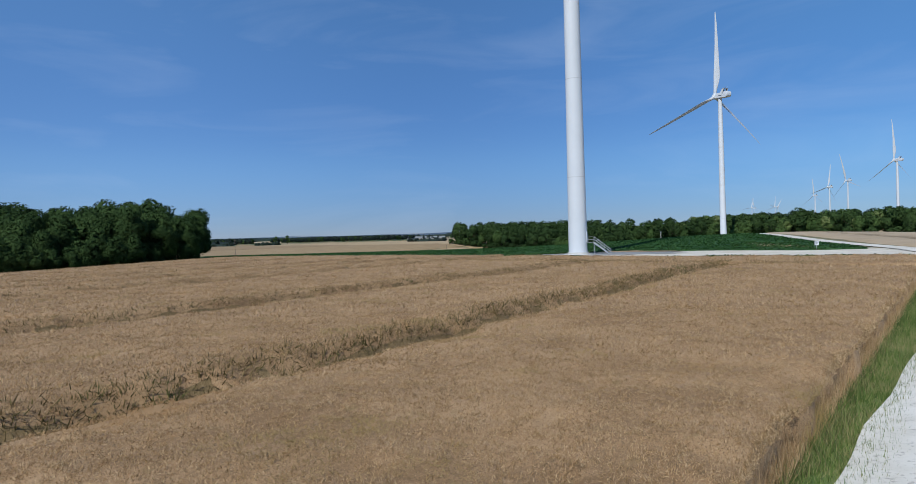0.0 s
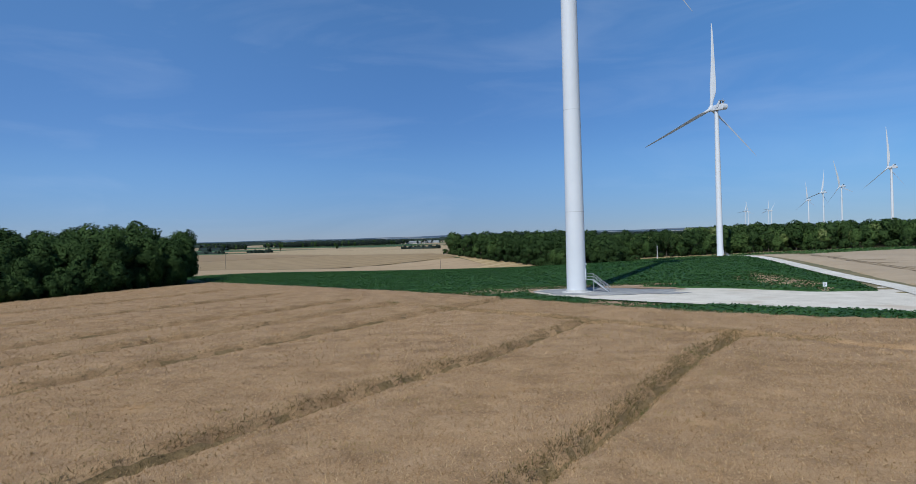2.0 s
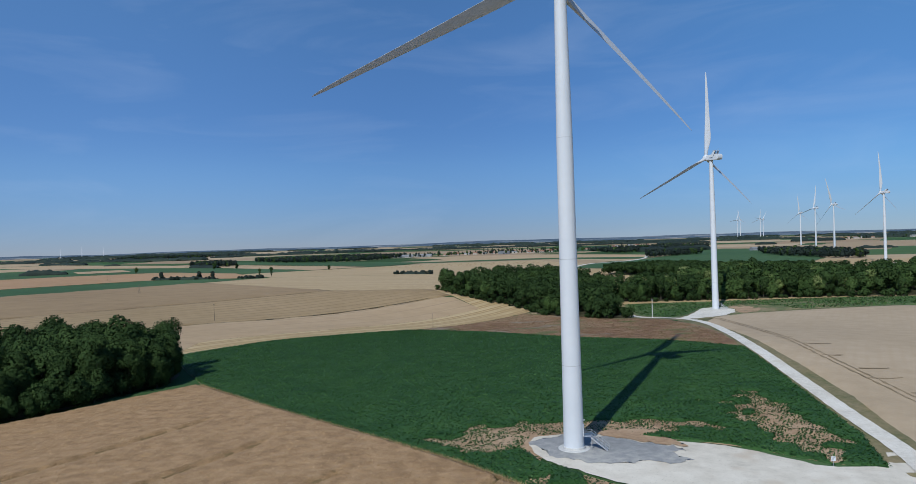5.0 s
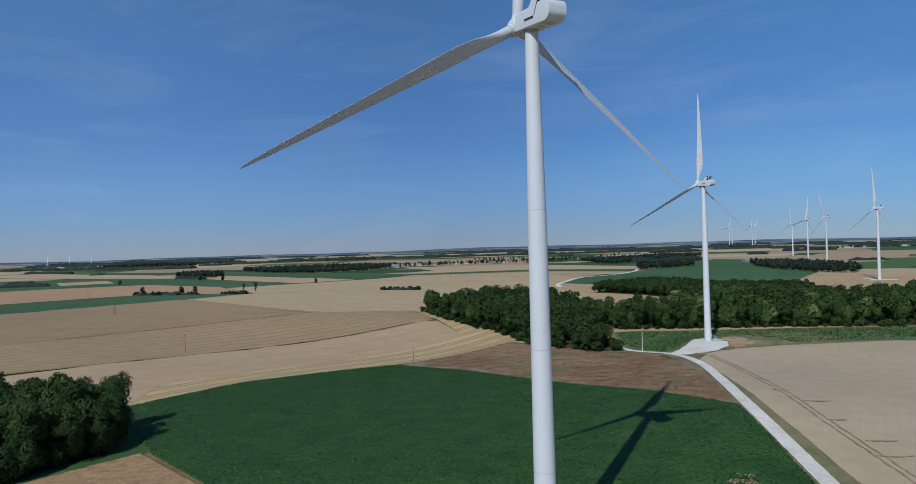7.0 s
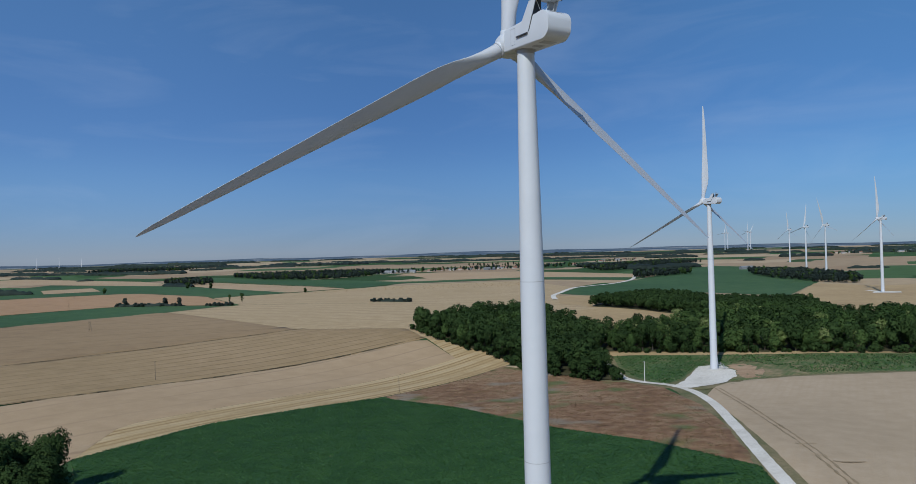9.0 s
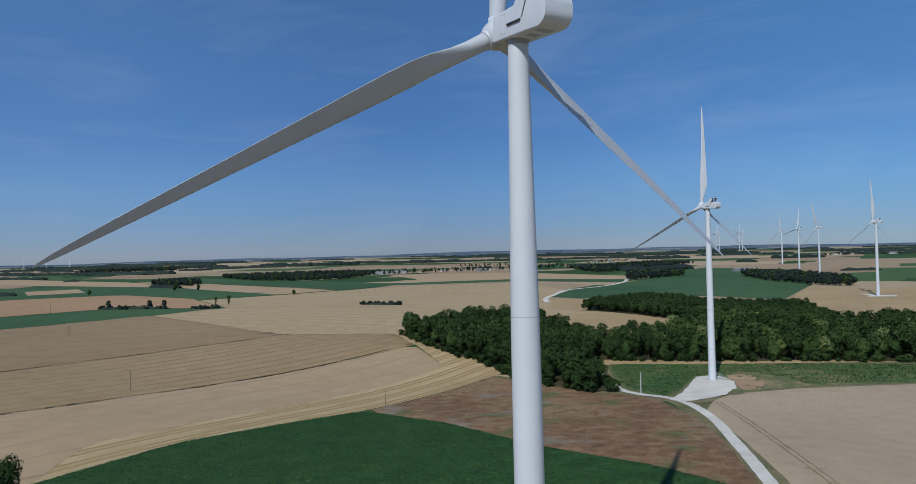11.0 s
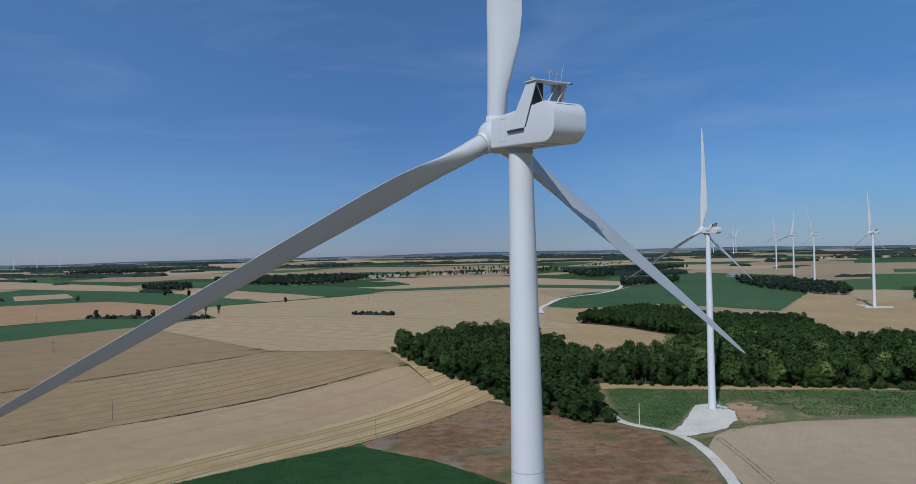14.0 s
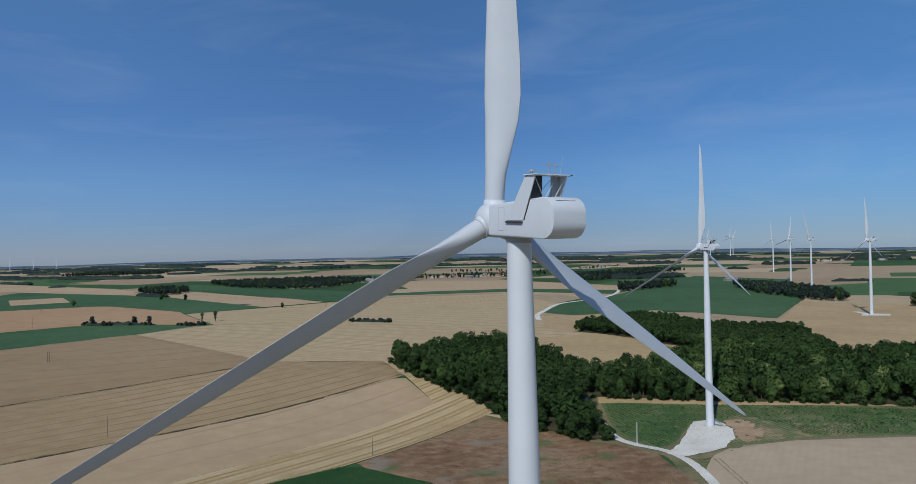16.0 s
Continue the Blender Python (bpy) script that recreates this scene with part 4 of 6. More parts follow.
def turbine_meshes():
    if TURBINE_MESHES:
        return TURBINE_MESHES
    T = TURBINE_MESHES
    T["sections"], T["seam"], T["foot"] = make_tower_meshes()
    T["blade"], T["hub"], T["housing"] = make_blade_mesh(), make_hub_mesh(), make_nacelle_mesh()

    def keep(name, bm, mat, smooth=False):
        for f in bm.faces:
            f.smooth = smooth
        bmesh.ops.recalc_face_normals(bm, faces=bm.faces)
        me = bpy.data.meshes.new(name)
        bm.to_mesh(me)
        bm.free()
        me.materials.append(mat)
        T[name] = me

    # cooler on the roof: two raked side cheeks, a roof plate, radiators and struts
    for s, name in ((-1, "cooler_cheek_a"), (1, "cooler_cheek_b")):
        bm = bmesh.new()
        x = 1.84 * s
        pts = [(x, -0.55, 1.55), (x, -3.15, 1.55), (x, -4.05, 3.6), (x, -4.95, 5.62), (x, -3.45, 5.62), (x, -1.75, 3.25)]
        slab(bm, pts if s > 0 else list(reversed(pts)), 0.13)
        bmesh.ops.bevel(bm, geom=bm.edges[:], offset=0.03, segments=1, affect="EDGES")
        keep(name, bm, M["paint"])
        # dark slab standing in for the shaded gap behind the cheek
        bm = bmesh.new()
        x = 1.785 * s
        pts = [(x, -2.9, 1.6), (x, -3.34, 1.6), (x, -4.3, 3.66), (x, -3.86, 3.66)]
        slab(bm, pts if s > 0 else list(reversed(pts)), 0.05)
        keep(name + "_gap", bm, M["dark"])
    bm = bmesh.new()
    box(bm, -2.0, 2.0, -5.12, -3.38, 5.6, 5.7, 0.03)
    keep("cooler_roof", bm, M["paint"])
    for name, x0, x1, mat in (("radiator", -1.8, -0.35, "dark"), ("radiator_small", 0.8, 1.8, "joint")):
        bm = bmesh.new()
        pts = [(x0, -3.75, 5.6), (x0, -3.75, 3.3), (x0, -4.0, 3.3)]
        for k in range(9):
            z = 3.5 + 0.23 * k
            pts += [(x0, -4.0, z), (x0, -4.05, z), (x0, -4.05, z + 0.08), (x0, -4.0, z + 0.08)]
        slab(bm, list(reversed(pts + [(x0, -4.0, 5.6)])), x1 - x0)
        keep(name, bm, M[mat])
    bm = bmesh.new()
    rod(bm, (-1.75, -4.75, 5.55), (-0.3, -4.3, 3.45), 0.04)
    rod(bm, (0.8, -4.75, 5.55), (-0.35, -4.3, 3.45), 0.04)
    rod(bm, (1.75, -4.75, 5.55), (0.75, -4.3, 3.45), 0.04)
    rod(bm, (-0.35, -4.1, 4.4), (0.8, -4.1, 5.5), 0.03)
    keep("strut", bm, M["steel"])
    bm = bmesh.new()
    box(bm, -1.78, 1.78, -5.0, -4.1, 3.44, 3.52, 0.02)
    keep("roof_sill", bm, M["joint"])
    bm = bmesh.new()
    rod(bm, (1.95, -4.9, 5.62), (2.35, -4.95, 5.66), 0.06, 0.05, 8)
    keep("lightning_rod", bm, M["dark"])
    bm = bmesh.new()
    box(bm, -1.1, 1.0, -7.0, -6.8, 3.2, 3.34)
    keep("rear_slot", bm, M["dark"])
    bm = bmesh.new()
    box(bm, -1.98, -1.8, -3.1, -0.55, 1.34, 1.5)
    keep("cheek_slot", bm, M["dark"])
    bm = bmesh.new()
    for a, b in (((0.0, 0.6), (0.0, 2.75)), ((0.0, 2.75), (-1.0, 2.75)), ((-1.0, 2.75), (-1.0, 0.6)), ((-1.0, 0.6), (0.0, 0.6))):
        rod(bm, (-1.785, a[0] + 0.9, a[1]), (-1.785, b[0] + 0.9, b[1]), 0.022, sides=6)
    keep("panel_seam", bm, M["joint"])
    bm = bmesh.new()
    lathe(bm, [(1.22, -0.55), (1.22, -0.06), (1.45, -0.02), (1.45, 0.08)], 48)
    keep("yaw_ring", bm, M["joint"])
    bm = bmesh.new()
    box(bm, -1.0, 1.0, -5.6, -4.4, -0.03, 0.03)
    box(bm, -0.7, 0.7, -3.4, -2.4, -0.03, 0.03)
    keep("floor_hatch", bm, M["joint"])
    bm = bmesh.new()
    lathe(bm, [(0.12, 5.7), (0.12, 5.9), (0.26, 5.92), (0.28, 6.02), (0.2, 6.12), (0.08, 6.15)], 16, (-1.3, -3.75))
    for k in range(6):
        a = math.tau * k / 6
        rod(bm, (-1.3 + 0.27 * math.cos(a), -3.75 + 0.27 * math.sin(a), 5.92), (-1.3 + 0.3 * math.cos(a), -3.75 + 0.3 * math.sin(a), 6.06), 0.03, sides=6)
    keep("warning_lamp", bm, M["steel"])
    for name, x, y, tall in (("wind_vane", -0.2, -4.8, 0.75), ("anemometer", 1.0, -4.2, 0.85)):
        bm = bmesh.new()
        rod(bm, (x, y, 5.7), (x, y, 5.7 + tall), 0.05, 0.035)
        if name == "anemometer":
            for k in range(3):
                a = math.tau * k / 3 + 0.4
                rod(bm, (x, y, 5.7 + tall), (x + 0.28 * math.cos(a), y + 0.28 * math.sin(a), 5.7 + tall), 0.02, sides=6)
                bmesh.ops.create_icosphere(bm, subdivisions=1, radius=0.09, matrix=Matrix.Translation((x + 0.3 * math.cos(a), y + 0.3 * math.sin(a), 5.7 + tall)))
            rod(bm, (x + 0.35, y - 0.2, 5.7), (x + 0.6, y - 0.3, 5.7 + 1.75), 0.03, 0.012)
        else:
            box(bm, x - 0.03, x + 0.03, y - 0.35, y + 0.25, 5.7 + tall, 5.74 + tall + 0.18)
        keep(name, bm, M["steel"])
    return T


def wind_turbine(x, y, yaw, phase, label, stairs=False, z=None):
    T = turbine_meshes()
    top = new("wind_turbine")
    top.location = (x, y, gz(x, y) if z is None else z)
    tagged(top, label, "wind turbine", "wind turbines of the farm")
    for me in T["sections"]:
        child("tower_section", me, top)
    for me in T["seam"]:
        child("flange_seam", me, top, None, "thin grey seam between tower sections")
    child("foundation_ring", T["foot"], top, None, "round pale concrete foundation ring")
    turn = Matrix.Rotation(radians(yaw), 4, "Z")
    nac = child("nacelle", T["housing"], top, Matrix.Translation((0, 0, TOP_Z + 0.26)) @ turn @ Matrix.Rotation(radians(3.0), 4, "X"), "white boxy nacelle with a rounded tail")
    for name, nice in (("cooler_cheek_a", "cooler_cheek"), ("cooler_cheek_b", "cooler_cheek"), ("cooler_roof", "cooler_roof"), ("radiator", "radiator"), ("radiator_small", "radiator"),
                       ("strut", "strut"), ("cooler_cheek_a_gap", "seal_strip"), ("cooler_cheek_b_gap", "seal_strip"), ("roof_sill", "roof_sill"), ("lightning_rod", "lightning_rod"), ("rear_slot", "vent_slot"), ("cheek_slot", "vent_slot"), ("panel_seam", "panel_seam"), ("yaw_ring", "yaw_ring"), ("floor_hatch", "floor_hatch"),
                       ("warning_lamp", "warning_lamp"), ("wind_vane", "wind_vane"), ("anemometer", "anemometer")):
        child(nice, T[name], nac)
    tilt = Matrix.Rotation(radians(4.6), 4, "X")
    spin = Matrix.Rotation(radians(phase), 4, "Y")
    hub = child("hub", T["hub"], top, Matrix.Translation((0, 0, TOP_Z)) @ turn @ Matrix.Translation((0, 4.25, HUB_Z - TOP_Z)) @ tilt @ spin, "white rounded spinner")
    for k in range(3):
        child("blade", T["blade"], hub, Matrix.Rotation(math.tau * k / 3, 4, "Y"), "long tapered light grey blade")
    if stairs:
        entrance(top)
    return top


def entrance(top):
    """Door, landing and steel stairs at the tower foot, on the side away from the field edge."""
    turn = Matrix.Rotation(radians(-15), 4, "Z")
    r = tower_radius(3.2)
    bm = bmesh.new()
    box(bm, r - 0.12, r + 0.06, -0.5, 0.5, 3.1, 5.3, 0.05)
    d = part("door", bm, M["paint"], top, "white oval-cornered steel door", m=turn)
    bm = bmesh.new()
    box(bm, r + 0.06, r + 0.1, 0.28, 0.36, 4.0, 4.25)
    part("door_handle", bm, M["dark"], d)
    bm = bmesh.new()
    box(bm, r - 0.1, r + 1.5, -0.7, 0.7, 2.98, 3.06)
    part("landing", bm, M["steel"], top, "steel grating landing", m=turn)
    x0, x1 = r + 1.5, r + 4.9
    for s in (-0.68, 0.68):
        bm = bmesh.new()
        vs = [(x0, s, 3.06), (x1, s, 0.38), (x1 - 0.25, s, 0.38), (x0 - 0.1, s, 2.8)]
        slab(bm, vs, 0.06)
        part("stringer", bm, M["steel"], top, m=turn)
        bm = bmesh.new()
        for k in range(6):
            f = k / 5
            x, z = x0 + (x1 - x0) * f, 3.06 + (0.38 - 3.06) * f
            rod(bm, (x, s, z), (x, s, z + 1.1), 0.03, sides=6)
        for up in (0.55, 1.1):
            rod(bm, (x0, s, 3.06 + up), (x1, s, 0.38 + up), 0.03, sides=6)
            rod(bm, (r - 0.05, s, 3.06 + up), (x0, s, 3.06 + up), 0.03, sides=6)
        rod(bm, (r + 0.1, s, 3.06), (r + 0.1, s, 4.16), 0.03, sides=6)
        part("handrail", bm, M["steel"], top, "galvanised steel handrail", m=turn)
    me = None
    for k in range(14):
        f = (k + 0.5) / 14
        x, z = x0 + (x1 - x0) * f, 3.02 + (0.36 - 3.02) * f
        if me is None:
            bm = bmesh.new()
            box(bm, -0.13, 0.13, -0.66, 0.66, -0.02, 0.02)
            ob = part("tread", bm, M["steel"], top, m=turn @ Matrix.Translation((x, 0, z)))
            me = ob.data
        else:
            child("tread", me, top, turn @ Matrix.Translation((x, 0, z)))
    for s in (-0.6, 0.6):
        bm = bmesh.new()
        rod(bm, (x0, s, 0.3), (x0, s, 3.0), 0.05, sides=8)
        part("leg", bm, M["steel"], top, m=turn)
    bm = bmesh.new()
    box(bm, r - 0.05, r + 0.25, -0.15, 0.15, 6.0, 6.25, 0.04)
    part("door_lamp", bm, M["steel"], top, m=turn)


YAW = 30.7
wind_turbine(0, 0, YAW, 1, "tall white wind turbine with steel stairs at its foot", True, z=-0.1)
wind_turbine(122.6, 300.2, 27.8, 2, "white wind turbine on a gravel pad before the wood", True)
wind_turbine(507, 810, 30, -3, "white wind turbine standing in a tan field")
wind_turbine(652, 1248, 30, -18, "white wind turbine behind a small copse")
wind_turbine(727, 1490, 30, 12, "white wind turbine far off among fields")
wind_turbine(890, 1942, 30, -6, "white wind turbine far off among fields")
for x, y, p in ((1340, 3432, 10), (1388, 3521, 40), (1239, 3469, 20), (1285, 3559, -15)):
    wind_turbine(x, y, 30, p, "tiny white wind turbine on the horizon")
for x, y in ((-2372, 3525), (-2284, 3580), (-2194, 3635)):
    wind_turbine(x, y, 30, 0, "tiny white wind turbine on the horizon", z=-70)


# ---- plants ----
RNG = np.random.RandomState(7)


def unit(v):
    return v / (np.linalg.norm(v, axis=-1, keepdims=True) + 1e-9)


def cards(centres, normals, wide, tall, rng):
    """One quad a centre, facing its normal, turned at random: vertices and loops."""
    n = len(centres)
    other = unit(rng.normal(size=(n, 3)))
    a = unit(np.cross(normals, other))
    b = np.cross(normals, a)
    a, b = a * np.reshape(wide, (-1, 1)) / 2, b * np.reshape(tall, (-1, 1)) / 2
    lift = normals * np.reshape(wide, (-1, 1)) * 0.18
    verts = np.stack([centres - a - b * 0.6, centres + a * 0.7 - b + lift, centres + a + b * 0.6, centres - a * 0.7 + b + lift], 1).reshape(-1, 3)
    return verts, np.arange(4 * n)


def spears(feet, tips, width, rng):
    """One thin triangle from each foot to its tip."""
    n = len(feet)
    side = unit(np.cross(tips - feet, rng.normal(size=(n, 3)))) * np.reshape(width, (-1, 1)) / 2
    return np.stack([feet - side, feet + side, tips], 1).reshape(-1, 3), np.arange(3 * n)


def leaflets(centres, normals, size, rng):
    """One small uneven triangle a centre, facing its normal."""
    n = len(centres)
    a = unit(np.cross(normals, unit(rng.normal(size=(n, 3)))))
    b = np.cross(normals, a)
    r = np.reshape(size, (-1, 1)) * 0.66
    corners = []
    for k in range(3):
        t = math.tau * k / 3 + rng.uniform(-0.5, 0.5, n)[:, None]
        corners.append(centres + r * rng.uniform(0.75, 1.2, n)[:, None] * (np.cos(t) * a + np.sin(t) * b))
    return np.stack(corners, 1).reshape(-1, 3)


def crown_points(rng, n, wide, low, high, lobes=12, skirt=0.35, up=0.25):
    """Leaf places and outward directions over a crown of several lobes; wider at mid-height, uneven."""
    mid, half = (low + high) / 2, (high - low) / 2
    cs, rs = [], []
    for k in range(lobes):
        a, u = rng.uniform(0, math.tau), rng.uniform(-0.75, 0.75)
        out = wide * rng.uniform(0.3, 0.66) * math.sqrt(max(0.05, 1 - u * u * (1 - skirt)))
        cs.append((out * math.cos(a), out * math.sin(a), mid + u * half))
        rs.append(rng.uniform(0.3, 0.5) * min(wide, half))
    cs.append((0, 0, high - 0.42 * half))
    rs.append(0.42 * half)
    cs.append((0, 0, mid))
    rs.append(0.6 * min(wide, half))
    cs, rs = np.array(cs), np.array(rs)
    pick = rng.choice(len(cs), n, p=rs ** 2 / (rs ** 2).sum())
    d = unit(rng.normal(size=(n, 3)) + [0, 0, up])
    p = cs[pick] + d * (rs[pick] * rng.uniform(0.72, 1.06, n))[:, None]
    p[:, 2] = np.maximum(p[:, 2], low * 0.8)
    return p, unit(d + rng.normal(size=(n, 3)) * 0.28), unit(0.5 * d + 0.75 * unit(p - [0, 0, mid]) + rng.normal(size=(n, 3)) * 0.16)


def trunk_mesh(rng, height, radius, limbs=5):
    bm = bmesh.new()
    top = Vector((rng.uniform(-0.4, 0.4), rng.uniform(-0.4, 0.4), height * 0.72))
    rod(bm, (0, 0, -0.3), top * 0.45, radius, radius * 0.75, 8)
    rod(bm, top * 0.45, top, radius * 0.75, radius * 0.3, 7)
    for k in range(limbs):
        a, f = rng.uniform(0, math.tau), rng.uniform(0.35, 0.7)
        foot = top * f
        rod(bm, foot, foot + Vector((math.cos(a), math.sin(a), 0.9)) * height * rng.uniform(0.15, 0.26), radius * 0.35, radius * 0.1, 6)
    me = bpy.data.meshes.new("trunk")
    bm.to_mesh(me)
    bm.free()
    me.materials.append(M["bark"])
    return me


def tree_kind(seed, height, wide, low, leaves, size, mat, lobes=15):
    rng = np.random.RandomState(seed)
    p, d, soft = crown_points(rng, leaves, wide, low, height, lobes)
    v = leaflets(p, d, size * rng.uniform(0.6, 1.5, leaves), rng)
    return mesh_fast("crown", v, np.arange(len(v)), 3, mat, normals=np.repeat(soft, 3, 0)), trunk_mesh(rng, height, 0.02 * height)


KINDS = {
    "oak_a": tree_kind(1, 20, 7.6, 1.2, 5600, 0.6, M["leaf"], 22),
    "oak_b": tree_kind(2, 21, 6.8, 3.6, 5200, 0.6, M["leaf"], 20),
    "oak_c": tree_kind(3, 18, 7.4, 0.4, 5400, 0.6, M["leaf"], 22),
    "oak_d": tree_kind(12, 20, 7.2, 3.0, 3000, 0.72, M["leaf"], 18),
    "oak_light": tree_kind(14, 15, 5.4, 0.4, 2400, 0.75, M["leaf_mid"], 16),
    "shrub": tree_kind(4, 10, 5.4, 0.1, 3000, 0.58, M["leaf"], 20),
    "mid_a": tree_kind(5, 17, 5.6, 0.2, 1500, 1.0, M["leaf"], 16),
    "mid_b": tree_kind(6, 15, 5.2, 0.2, 1500, 0.95, M["leaf_mid"], 14),
    "mid_c": tree_kind(7, 14, 4.9, 0.3, 1500, 0.9, M["leaf_light"], 14),
    "mid_d": tree_kind(13, 18, 3.6, 0.4, 1200, 0.9, M["leaf"], 14),
    "mid_e": tree_kind(15, 12, 6.4, 0.1, 1500, 0.95, M["leaf_mid"], 18),
    "thicket": tree_kind(16, 6, 4.6, 0.0, 800, 0.75, M["leaf"], 26),
    "poplar": tree_kind(8, 16, 2.4, 1.5, 900, 0.7, M["leaf"]),
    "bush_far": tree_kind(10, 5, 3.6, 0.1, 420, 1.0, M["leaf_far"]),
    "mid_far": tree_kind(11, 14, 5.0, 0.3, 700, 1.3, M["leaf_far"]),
    "bush": tree_kind(9, 5, 3.2, 0.2, 1000, 0.6, M["leaf"]),
}


def tree(kind, x, y, scale, label, group, rng, name="tree"):
    crown, trunk = KINDS[kind]
    ob = new(name)
    ob.location = (x, y, gz(x, y) - 0.05)
    ob.rotation_euler = (0, 0, rng.uniform(0, math.tau))
    ob.scale = (scale * rng.uniform(0.9, 1.1), scale * rng.uniform(0.9, 1.1), scale * rng.uniform(0.92, 1.1))
    tagged(ob, label, "bush" if name == "bush" else "tree", group)
    child("trunk", trunk, ob)
    child("crown", crown, ob)
    return ob


def scatter(poly, gap, rng):
    """Uneven places inside a polygon, about gap metres apart."""
    p = np.asarray(poly, float)
    xs, ys = np.arange(p[:, 0].min(), p[:, 0].max(), gap), np.arange(p[:, 1].min(), p[:, 1].max(), gap)
    xx, yy = np.meshgrid(xs, ys)
    x, y = xx.ravel() + rng.uniform(-0.42, 0.42, xx.size) * gap, yy.ravel() + rng.uniform(-0.42, 0.42, xx.size) * gap
    inn, d, _, _ = inside(poly, x, y)
    return x[inn], y[inn], d[inn]


def along(points, gap, spread, rng):
    out = []
    for (x0, y0), (x1, y1) in zip(points, points[1:]):
        n = max(1, int(math.hypot(x1 - x0, y1 - y0) / gap))
        for k in range(n):
            f = (k + rng.rand()) / n
            out.append((x0 + (x1 - x0) * f + rng.normal() * spread, y0 + (y1 - y0) * f + rng.normal() * spread))
    return out


# the dark copse beside the rapeseed
COPSE = [(-120, 80), (-126, 100), (-150, 112), (-205, 112), (-235, 60), (-215, 0), (-190, -10), (-152, 30), (-135, 50)]
rng = np.random.RandomState(11)
for x, y, d in zip(*scatter(COPSE, 8.6, rng)):
    if d < 4.5 and rng.rand() < 0.6 and x < -128:
        tree("shrub", x, y, rng.uniform(0.7, 1.1), "dense dark green shrub at the copse edge", "shrubs of the copse", rng, "bush")
    elif d > 13:
        tree("oak_d", x, y, rng.uniform(0.8, 1.0) * (1.04 if x < -170 else 1.0), "tall dark green broadleaf tree in the copse", "trees of the copse", rng)
    else:
        tree(("oak_a", "oak_b", "oak_c")[rng.randint(3)], x, y, rng.uniform(0.7, 0.94), "tall dark green broadleaf tree in the copse", "trees of the copse", rng)
for x, y, s in ((-121, 82, 0.74), (-122, 75, 0.72), (-127, 68, 0.84), (-133, 60, 0.9), (-126, 90, 0.8), (-140, 66, 0.98)):
    tree("oak_b", x, y, s, "tall dark green broadleaf tree with a bare trunk", "trees of the copse", rng)
tree("oak_light", -148, 52, 0.95, "fresh green broadleaf tree between darker crowns", "trees of the copse", rng)
for x, y in along([(-120, 79), (-124, 72), (-134, 56), (-151, 33), (-175, 10), (-200, -10)], 3.6, 1.2, rng):
    tree("shrub", x, y, rng.uniform(0.45, 1.0), "dense dark green shrub at the copse edge", "shrubs of the copse", rng, "bush")

# the wood behind the fallow land: its front trees are trees, the rest one mass
WOODS = [
    [(-68, 507), (-47, 469), (-23, 425), (-3, 400), (14, 362), (20, 334), (42, 308), (54, 288), (64, 288), (65, 318), (64, 348), (72, 386), (88, 410), (78, 440), (66, 470), (57, 520), (30, 566), (-8, 546), (-36, 508), (-58, 512)],
    [(78, 383), (122, 364), (150, 354), (186, 342), (232, 326), (330, 297), (430, 268), (540, 420), (420, 432), (340, 454), (322, 462), (285, 440), (268, 442), (240, 480), (196, 545), (178, 500), (166, 470), (150, 455), (130, 447), (112, 428), (98, 428), (84, 420)],
    [(114, 682), (138, 660), (162, 620), (178, 580), (198, 548), (240, 480), (270, 446), (300, 515), (306, 556), (336, 645), (308, 640), (252, 680), (242, 756), (217, 800), (182, 772), (130, 718)],
]
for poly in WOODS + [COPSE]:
    field("woodland_floor", "leaf litter under the trees, darkened as crown shade", poly, M["litter"], 8, 0.62, None, None, 1.5, category="ground")
rng = np.random.RandomState(12)
mass, front = [[], [], []], []
for k, poly in enumerate(WOODS):
    for x, y, d in zip(*scatter(poly, (7.4, 7.8, 7.0)[k], rng)):
        (front if d < 7 and math.hypot(x, y - 40) < 560 and k < 2 and len(front) < 200 else mass[k]).append((x, y))
WORDS = {"mid_a": "dark green broadleaf tree at the edge of the wood", "mid_b": "green broadleaf tree at the edge of the wood", "mid_c": "pale green flowering chestnut tree at the wood",
         "mid_d": "slender dark green tree at the edge of the wood", "mid_e": "low spreading green tree at the wood's edge"}
for x, y in front:
    r = rng.rand()
    if x < 72 and y < 560:
        kind = "mid_a" if r < 0.72 else "mid_d" if r < 0.85 else "mid_b"
    else:
        kind = "mid_a" if r < 0.24 else "mid_b" if r < 0.54 else "mid_e" if r < 0.74 else "mid_d" if r < 0.93 else "mid_c"
    size = rng.uniform(0.62, 1.2)
    if x > 40 and y < 330:
        size *= 0.72
    tree(kind, x, y, size, WORDS[kind], "trees of the wood", rng)


for line in ([(76, 382), (122, 361), (150, 351), (186, 339), (232, 323), (330, 294)], [(-66, 504), (-47, 466), (-23, 422), (-3, 397), (13, 360), (19, 332), (42, 305), (55, 286), (64, 286), (66, 318)]):
    for x, y in along(line, 5.5, 1.2, rng):
        tree("thicket", x, y, rng.uniform(0.4, 1.1), "low green bush at the foot of the wood", "bushes of the wood", rng, "bush")


